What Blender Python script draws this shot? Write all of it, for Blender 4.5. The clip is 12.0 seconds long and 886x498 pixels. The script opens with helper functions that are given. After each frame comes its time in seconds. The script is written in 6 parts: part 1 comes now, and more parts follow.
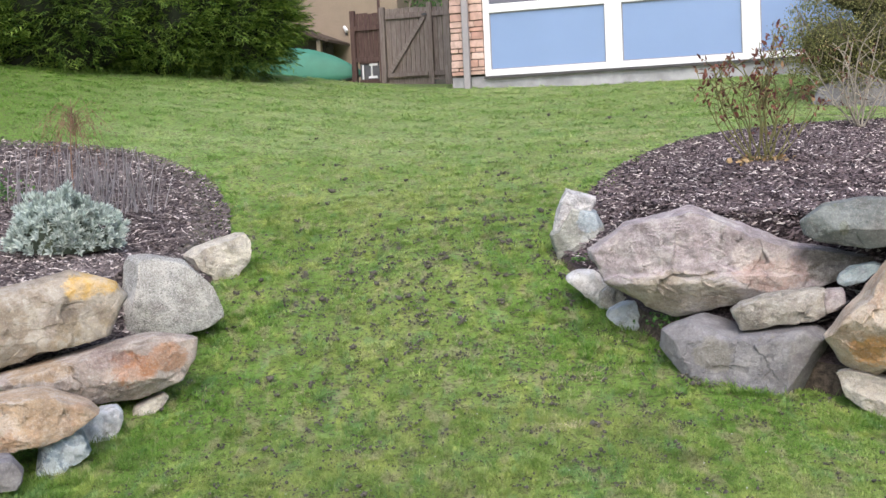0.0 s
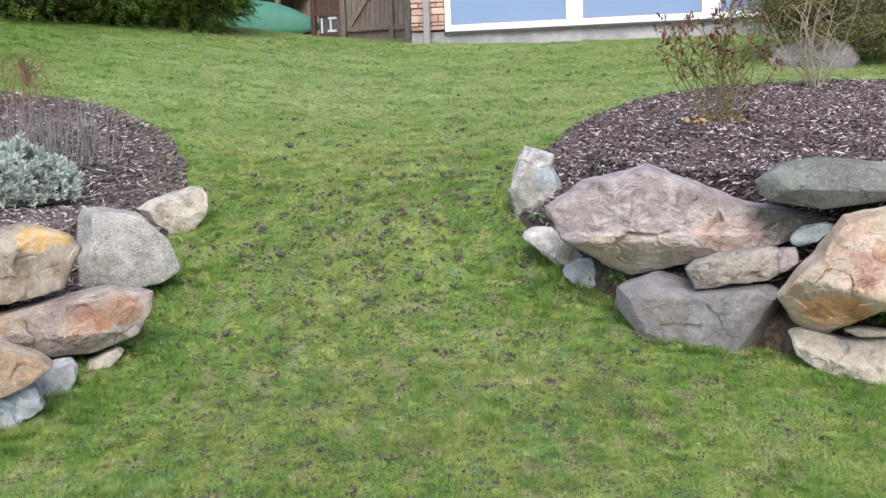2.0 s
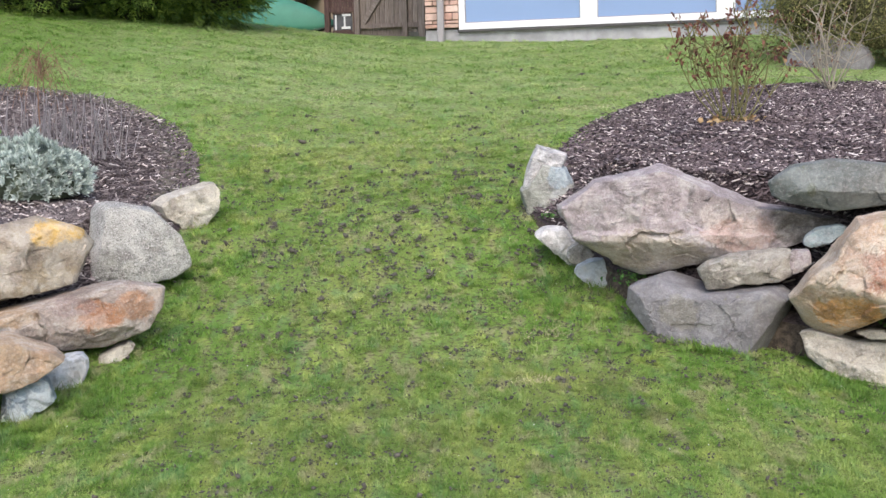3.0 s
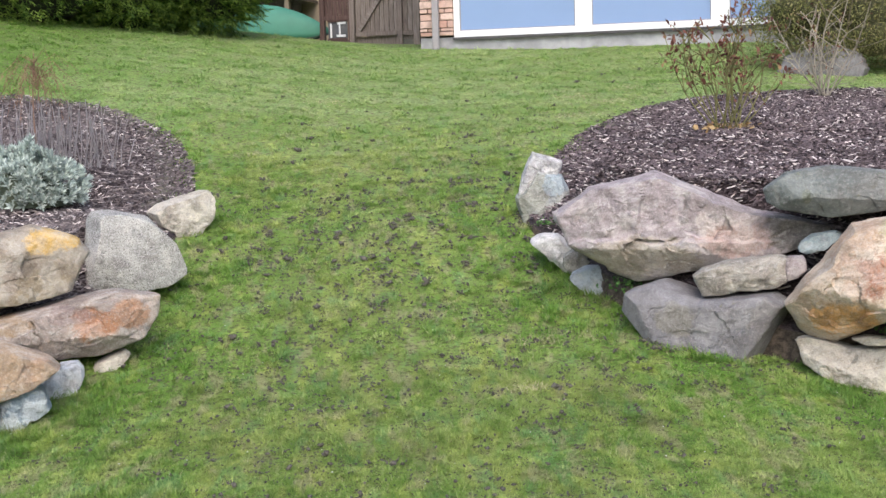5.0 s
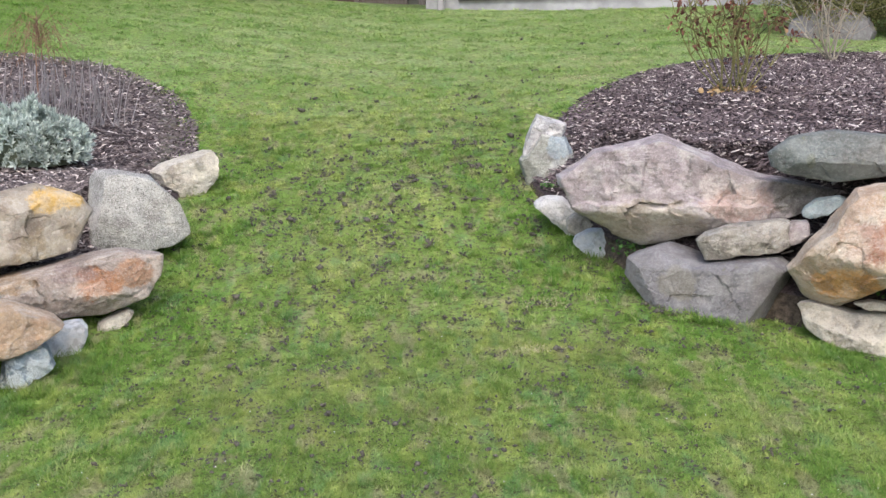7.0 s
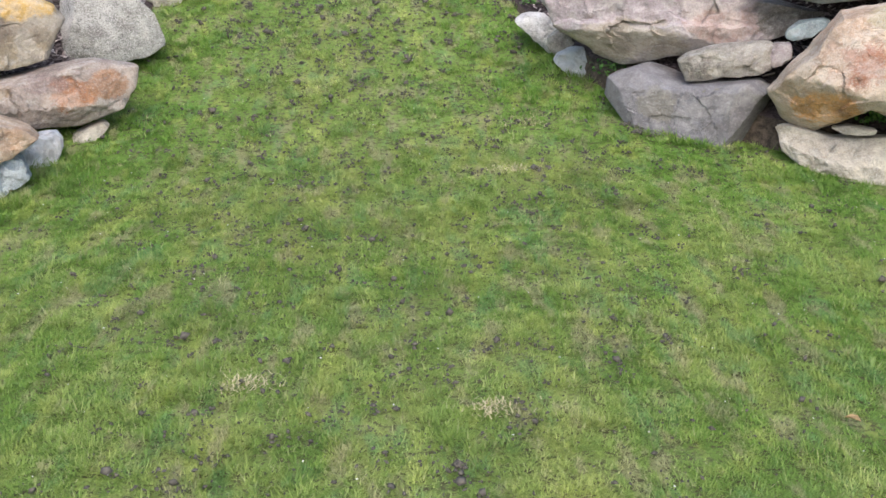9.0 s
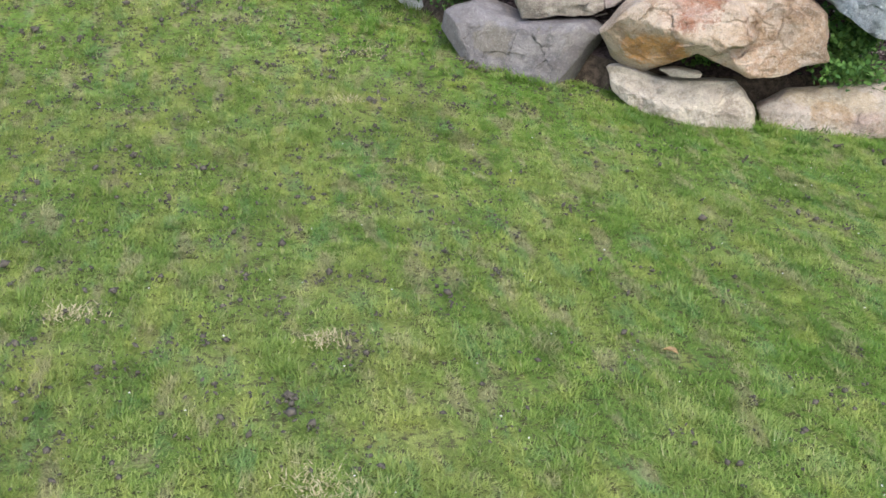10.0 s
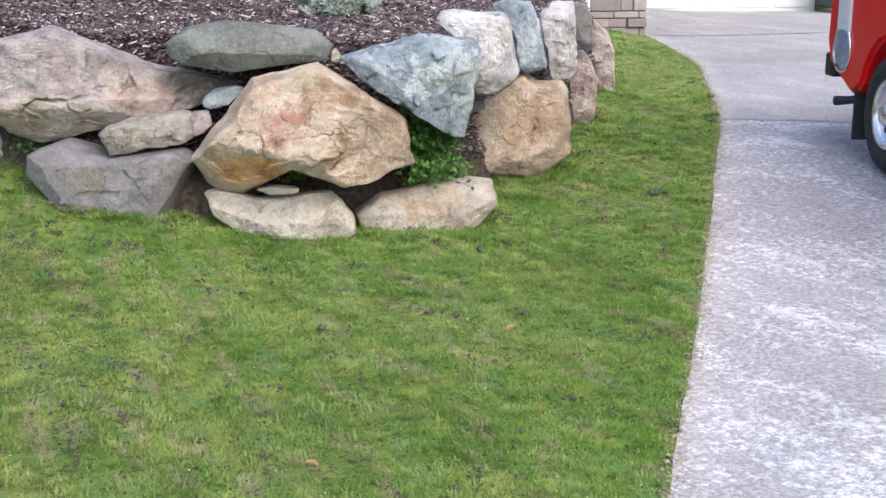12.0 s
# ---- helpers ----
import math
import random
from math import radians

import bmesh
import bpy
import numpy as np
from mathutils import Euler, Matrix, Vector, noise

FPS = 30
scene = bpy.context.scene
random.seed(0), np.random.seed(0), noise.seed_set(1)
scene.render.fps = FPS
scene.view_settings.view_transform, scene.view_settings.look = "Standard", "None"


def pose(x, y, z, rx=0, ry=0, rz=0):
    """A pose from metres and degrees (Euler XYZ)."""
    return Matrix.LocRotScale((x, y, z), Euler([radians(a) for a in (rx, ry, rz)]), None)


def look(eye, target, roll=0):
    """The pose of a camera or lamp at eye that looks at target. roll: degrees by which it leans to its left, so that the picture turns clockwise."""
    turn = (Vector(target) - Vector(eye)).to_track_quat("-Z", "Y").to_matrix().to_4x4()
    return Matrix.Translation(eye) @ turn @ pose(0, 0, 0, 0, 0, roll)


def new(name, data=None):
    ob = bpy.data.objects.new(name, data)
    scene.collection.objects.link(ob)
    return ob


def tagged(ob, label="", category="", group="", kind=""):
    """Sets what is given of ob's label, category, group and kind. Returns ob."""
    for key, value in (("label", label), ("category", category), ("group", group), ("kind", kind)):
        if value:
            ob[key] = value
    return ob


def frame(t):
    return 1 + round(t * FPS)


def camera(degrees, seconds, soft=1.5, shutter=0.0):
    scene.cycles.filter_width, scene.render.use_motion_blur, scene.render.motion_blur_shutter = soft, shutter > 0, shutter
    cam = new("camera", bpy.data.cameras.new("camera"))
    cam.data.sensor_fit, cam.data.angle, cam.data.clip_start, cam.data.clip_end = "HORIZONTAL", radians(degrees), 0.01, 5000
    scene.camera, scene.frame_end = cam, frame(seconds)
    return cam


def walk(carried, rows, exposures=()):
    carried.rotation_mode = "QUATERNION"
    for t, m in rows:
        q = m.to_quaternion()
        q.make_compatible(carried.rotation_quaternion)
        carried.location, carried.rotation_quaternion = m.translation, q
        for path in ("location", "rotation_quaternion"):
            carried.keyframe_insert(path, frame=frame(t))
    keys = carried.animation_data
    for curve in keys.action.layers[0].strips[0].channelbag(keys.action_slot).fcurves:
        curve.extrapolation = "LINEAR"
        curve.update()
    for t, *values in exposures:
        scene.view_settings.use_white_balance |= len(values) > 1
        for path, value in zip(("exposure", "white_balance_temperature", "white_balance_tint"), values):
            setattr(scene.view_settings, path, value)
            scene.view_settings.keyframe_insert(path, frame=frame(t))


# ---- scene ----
import itertools

cam = camera(40.0, 12.0, soft=1.5)
PATH = [
    (0.0, 0, 0, 1.60, 85.40, 2.70, -0.20),
    (0.5, 0, 0, 1.60, 85.47, 2.43, -0.08),
    (1.0, 0, 0, 1.60, 85.20, 2.41, -0.36),
    (1.5, 0, 0, 1.60, 83.57, 2.64, -0.86),
    (2.0, 0, 0, 1.60, 83.26, 1.93, -2.13),
    (2.5, 0, 0, 1.60, 83.02, 0.83, -2.10),
    (3.0, 0, 0, 1.60, 83.18, 1.42, -1.52),
    (3.2, 0, 0, 1.60, 83.43, 1.55, -1.50),
    (4.8, 0, 0, 1.60, 83.42, 0.82, -1.22),
    (5.0, 0, 0, 1.60, 83.53, 1.55, -1.74),
    (5.5, 0, 0, 1.60, 83.23, 0.92, -1.40),
    (6.0, 0, 0, 1.60, 82.52, 1.25, -1.21),
    (6.5, 0, 0, 1.60, 82.35, 1.27, -1.41),
    (6.7, 0, 0, 1.60, 82.12, 1.22, -1.48),
    (8.3, 0, 0, 1.60, 77.94, 0.78, -1.56),
    (8.5, 0, 0, 1.60, 76.67, 0.94, -1.85),
    (9.0, 0, 0, 1.60, 73.15, -0.02, -2.35),
    (9.5, 0, 0, 1.60, 71.42, -2.24, -5.17),
    (10.0, 0, 0, 1.60, 70.18, -3.44, -9.46),
    (10.5, 0, 0, 1.60, 68.82, -1.72, -15.44),
    (11.0, 0, 0, 1.60, 68.94, 0.51, -21.99),
    (11.5, 0, 0, 1.60, 71.15, -0.10, -27.12),
    (12.0, 0, 0, 1.60, 76.46, -0.08, -29.10),
]
walk(cam, [(t, pose(*p)) for t, *p in PATH])

# ---- light: an even, bright overcast sky ----
world = bpy.data.worlds.new("overcast_sky")
scene.world = world
world.use_nodes = True
wn = world.node_tree.nodes
sky = wn.new("ShaderNodeTexSky")
sky.sky_type, sky.sun_disc = "NISHITA", False
sky.sun_elevation, sky.sun_rotation = radians(48), radians(180)
sky.air_density, sky.dust_density, sky.ozone_density = 1.0, 3.0, 1.0
pale = wn.new("ShaderNodeHueSaturation")
pale.inputs["Saturation"].default_value = 1.05
world.node_tree.links.new(sky.outputs[0], pale.inputs["Color"])
world.node_tree.links.new(pale.outputs[0], wn["Background"].inputs[0])
wn["Background"].inputs[1].default_value = 0.19
sun = new("sun", bpy.data.lights.new("sun", "SUN"))
sun.data.energy, sun.data.angle, sun.data.color = 0.8, radians(60), (1.0, 1.0, 1.0)
sun.matrix_world = look((0, 0, 0), (-math.sin(radians(180)) * math.cos(radians(48)), -math.cos(radians(180)) * math.cos(radians(48)), -math.sin(radians(48))))
scene.view_settings.exposure = 0.96


# ---- materials ----
class Nodes:
    """Short hand for building a node material."""

    def __init__(self, name, rough=0.8, metal=0.0, spec=0.5):
        self.mat = bpy.data.materials.new(name)
        self.mat.use_nodes = True
        self.nt = self.mat.node_tree
        self.bsdf = self.nt.nodes["Principled BSDF"]
        self.set("Roughness", rough), self.set("Metallic", metal), self.set("Specular IOR Level", spec)
        self.coord = self.nt.nodes.new("ShaderNodeTexCoord").outputs["Object"]

    def set(self, key, value):
        if hasattr(value, "is_linked"):
            self.nt.links.new(value, self.bsdf.inputs[key])
        else:
            self.bsdf.inputs[key].default_value = (*value, 1) if isinstance(value, tuple) and len(value) == 3 else value

    def stretch(self, sx, sy, sz):
        n = self.nt.nodes.new("ShaderNodeMapping")
        n.inputs["Scale"].default_value = (sx, sy, sz)
        self.nt.links.new(self.coord, n.inputs[0])
        return n.outputs[0]

    def noise(self, scale, detail=4.0, rough=0.6, coord=None, distort=0.0):
        n = self.nt.nodes.new("ShaderNodeTexNoise")
        n.inputs["Scale"].default_value, n.inputs["Detail"].default_value = scale, detail
        n.inputs["Roughness"].default_value, n.inputs["Distortion"].default_value = rough, distort
        self.nt.links.new(coord or self.coord, n.inputs["Vector"])
        return n.outputs[0]

    def cells(self, scale, feature="F1", coord=None):
        n = self.nt.nodes.new("ShaderNodeTexVoronoi")
        n.feature = feature
        n.inputs["Scale"].default_value = scale
        self.nt.links.new(coord or self.coord, n.inputs["Vector"])
        return n.outputs["Distance"]

    def ramp(self, fac, lo, hi):
        n = self.nt.nodes.new("ShaderNodeMapRange")
        n.interpolation_type = "SMOOTHSTEP"
        n.inputs[1].default_value, n.inputs[2].default_value = lo, hi
        self.nt.links.new(fac, n.inputs[0])
        return n.outputs[0]

    def mix(self, fac, a, b, kind="MIX"):
        n = self.nt.nodes.new("ShaderNodeMix")
        n.data_type, n.blend_type = "RGBA", kind
        for i, v in ((0, fac), (6, a), (7, b)):
            if hasattr(v, "is_linked"):
                self.nt.links.new(v, n.inputs[i])
            else:
                n.inputs[i].default_value = v if i == 0 else (*v, 1)
        return n.outputs[2]

    def calc(self, op, a, b=0.0):
        n = self.nt.nodes.new("ShaderNodeMath")
        n.operation = op
        for i, v in ((0, a), (1, b)):
            if hasattr(v, "is_linked"):
                self.nt.links.new(v, n.inputs[i])
            else:
                n.inputs[i].default_value = v
        return n.outputs[0]

    def island(self):
        return self.nt.nodes.new("ShaderNodeNewGeometry").outputs["Random Per Island"]

    def chance(self):
        return self.nt.nodes.new("ShaderNodeObjectInfo").outputs["Random"]

    def axis(self, i):
        n = self.nt.nodes.new("ShaderNodeSeparateXYZ")
        self.nt.links.new(self.coord, n.inputs[0])
        return n.outputs[i]

    def bump(self, height, strength=0.4, far=0.01):
        n = self.nt.nodes.new("ShaderNodeBump")
        n.inputs["Strength"].default_value, n.inputs["Distance"].default_value = strength, far
        self.nt.links.new(height, n.inputs["Height"])
        self.set("Normal", n.outputs[0])

    def done(self, colour):
        self.set("Base Color", colour)
        return self.mat

    def thin(self, colour, share=0.4):
        """Finish as a thin leaf that lets light through."""
        self.set("Base Color", colour)
        t = self.nt.nodes.new("ShaderNodeBsdfTranslucent")
        self.nt.links.new(colour, t.inputs["Color"])
        mix = self.nt.nodes.new("ShaderNodeMixShader")
        mix.inputs[0].default_value = share
        self.nt.links.new(self.bsdf.outputs[0], mix.inputs[1])
        self.nt.links.new(t.outputs[0], mix.inputs[2])
        self.nt.links.new(mix.outputs[0], self.nt.nodes["Material Output"].inputs[0])
        return self.mat


def plain(name, colour, rough=0.6, metal=0.0, grain=12.0, vary=0.25, relief=0.15):
    """A painted or plain surface with soft mottling."""
    m = Nodes(name, rough, metal)
    n = m.noise(grain, 5)
    big = m.noise(grain * 0.12, 3)
    dark = tuple(c * (1 - vary) for c in colour)
    m.bump(n, relief, 0.004)
    return m.done(m.mix(m.ramp(m.calc("ADD", m.calc("MULTIPLY", n, 0.5), m.calc("MULTIPLY", big, 0.5)), 0.35, 0.65), dark, colour))


def lawn_tint(m):
    """Patchy spring lawn: deep, yellow and bluish greens, strawy and thin muddy spots; each tuft has a tone of its own."""
    big = m.noise(0.45, 3, 0.55)
    mid = m.noise(2.2, 5, 0.65, m.stretch(1.3, 0.5, 1))
    spots = [m.noise(6.0, 4, 0.6, m.stretch(1.25 + 0.2 * q, 0.42 + 0.05 * q, 1.0 + 0.3 * q)) for q in range(4)]
    c = m.mix(m.ramp(big, 0.36, 0.64), (0.195, 0.325, 0.060), (0.265, 0.370, 0.092))
    c = m.mix(m.calc("MULTIPLY", m.ramp(mid, 0.46, 0.60), 0.75), c, (0.400, 0.450, 0.135))
    c = m.mix(m.calc("MULTIPLY", m.ramp(m.noise(1.1, 3, 0.5), 0.52, 0.68), 0.35), c, (0.160, 0.335, 0.085))
    lush_shade, tone = (m.nt.nodes.new("ShaderNodeAttribute") for _ in range(2))
    lush_shade.attribute_name, tone.attribute_name = "lush_shade", "tone"
    c = m.mix(m.calc("MULTIPLY", lush_shade.outputs["Fac"], 0.75), c, (0.180, 0.350, 0.052))
    for n, lo, hi, share, colour in ((spots[0], 0.53, 0.64, 0.65, (0.46, 0.52, 0.14)), (spots[1], 0.53, 0.64, 0.6, (0.185, 0.350, 0.135)), (spots[2], 0.53, 0.64, 0.7, (0.43, 0.385, 0.23)), (spots[3], 0.53, 0.64, 0.5, (0.135, 0.24, 0.04))):
        c = m.mix(m.calc("MULTIPLY", m.ramp(n, lo, hi), share), c, colour)
    # the finer, paler turf of the upper lawn, and shade painted deep green in the corner by the hedge
    upper = m.ramp(m.calc("ADD", m.axis(1), m.calc("MULTIPLY", big, 3.0)), 11.5, 15.0)
    c = m.mix(m.calc("MULTIPLY", upper, 0.6), c, m.mix(m.ramp(m.noise(1.6, 5, 0.6, m.stretch(0.35, 1.6, 1)), 0.42, 0.58), (0.225, 0.375, 0.105), (0.385, 0.500, 0.215)))
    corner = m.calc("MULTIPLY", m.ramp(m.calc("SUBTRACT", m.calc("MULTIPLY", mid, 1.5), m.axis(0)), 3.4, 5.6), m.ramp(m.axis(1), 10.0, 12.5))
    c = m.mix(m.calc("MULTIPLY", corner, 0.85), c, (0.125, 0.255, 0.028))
    c = m.mix(m.calc("MULTIPLY", m.ramp(tone.outputs["Fac"], 0.55, 0.95), 0.55), c, (0.48, 0.54, 0.19))
    return m.mix(m.calc("MULTIPLY", m.ramp(m.calc("SUBTRACT", 1.0, tone.outputs["Fac"]), 0.55, 0.95), 0.6), c, (0.085, 0.155, 0.035))


def make_lawn_soil():
    m = Nodes("lawn_thatch", 0.95, spec=0.1)
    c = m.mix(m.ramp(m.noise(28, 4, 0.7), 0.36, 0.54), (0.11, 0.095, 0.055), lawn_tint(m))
    m.bump(m.noise(45, 5, 0.7), 0.9, 0.03)
    return m.done(m.mix(0.35, c, (0.09, 0.10, 0.04)))


def make_grass():
    m = Nodes("grass_blade", 0.6, spec=0.25)
    isl = m.island()
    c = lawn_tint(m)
    c = m.mix(m.calc("MULTIPLY", m.ramp(isl, 0.0, 1.0), 0.45), c, m.mix(0.6, c, (0.045, 0.085, 0.02)))
    c = m.mix(m.calc("MULTIPLY", m.ramp(isl, 0.94, 0.99), 0.6), c, (0.52, 0.49, 0.28))
    return m.thin(c, 0.42)


def rock_material(name, body, second, stain, stain_low=0.52, stain_high=0.60, scale=2.6, speck=0.25, relief=0.7, lichen=0.0, zones=(), grit=1.0, light=(0.72, 0.69, 0.63)):
    """Weathered boulder: two body tones in patches, a stain, broken-off planes of their own tone, grain and pits.
    zones: stains and tone patches with a place of their own, as (x, z, half width, half height, colour, share)."""
    m = Nodes(name, 0.9, spec=0.22)
    body, second, stain = (tuple(min(v * 1.16, 0.86) for v in q) for q in (body, second, stain))
    shift = m.nt.nodes.new("ShaderNodeVectorMath")
    shift.operation = "ADD"
    m.nt.links.new(m.coord, shift.inputs[0])
    m.nt.links.new(m.calc("MULTIPLY", m.chance(), 37.0), shift.inputs[1])
    st = shift.outputs[0]
    c = m.mix(m.ramp(m.noise(scale * 0.8, 9, 0.66, st, 0.25), 0.44, 0.57), body, second)
    c = m.mix(m.ramp(m.noise(scale * 0.9, 9, 0.68, m.stretch(1.1, 1.1, 1.1), 0.3), stain_low, stain_high), c, stain)
    warp = m.noise(scale * 2.0, 12, 0.8, st)
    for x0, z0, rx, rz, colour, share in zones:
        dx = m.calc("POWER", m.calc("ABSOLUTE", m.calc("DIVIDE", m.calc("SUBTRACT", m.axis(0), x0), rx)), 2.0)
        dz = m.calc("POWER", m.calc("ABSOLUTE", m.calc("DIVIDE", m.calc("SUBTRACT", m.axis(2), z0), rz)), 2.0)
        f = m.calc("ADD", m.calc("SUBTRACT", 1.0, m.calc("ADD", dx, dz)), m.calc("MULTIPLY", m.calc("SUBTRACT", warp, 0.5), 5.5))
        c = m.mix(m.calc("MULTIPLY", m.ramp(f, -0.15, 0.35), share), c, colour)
    tone = m.noise(scale * 2.0, 8, 0.7, st, 0.2)
    c = m.mix(m.calc("MULTIPLY", m.ramp(tone, 0.50, 0.60), 0.55), c, m.mix(0.55, c, (0.10, 0.085, 0.075)))
    c = m.mix(m.calc("MULTIPLY", m.ramp(m.calc("SUBTRACT", 1.0, tone), 0.50, 0.58), 0.6), c, m.mix(0.4, c, light))
    patina = m.noise(scale * 1.5, 12, 0.8, m.stretch(0.9, 0.9, 1.2))
    c = m.mix(m.calc("MULTIPLY", m.ramp(patina, 0.50, 0.55), 0.36 * grit), c, m.mix(0.5, c, (0.13, 0.105, 0.09)))
    c = m.mix(m.calc("MULTIPLY", m.ramp(m.calc("SUBTRACT", 1.0, patina), 0.53, 0.58), 0.6 * grit), c, m.mix(0.4, c, light))
    mid = m.noise(scale * 6.0, 7, 0.75, st)
    c = m.mix(m.calc("MULTIPLY", m.ramp(mid, 0.50, 0.64), 0.38 * grit), c, m.mix(0.6, c, (0.075, 0.062, 0.052)))
    fine = m.noise(scale * 28, 6, 0.78, st)
    c = m.mix(m.calc("MULTIPLY", m.ramp(fine, 0.50, 0.62), speck), c, (0.68, 0.66, 0.62))
    c = m.mix(m.calc("MULTIPLY", m.ramp(m.noise(scale * 38, 5, 0.75, st), 0.52, 0.62), speck * 1.1), c, (0.055, 0.05, 0.045))
    if lichen:
        c = m.mix(m.calc("MULTIPLY", m.ramp(m.noise(5.5, 6, 0.72, st), 0.60, 0.67), lichen), c, (0.17, 0.17, 0.06))
    h = m.calc("ADD", m.calc("ADD", m.noise(scale * 5, 10, 0.75, st), m.calc("MULTIPLY", fine, 0.5)), m.calc("MULTIPLY", mid, 0.6))
    m.bump(h, min(relief, 1.0), 0.05)
    return m.done(c)


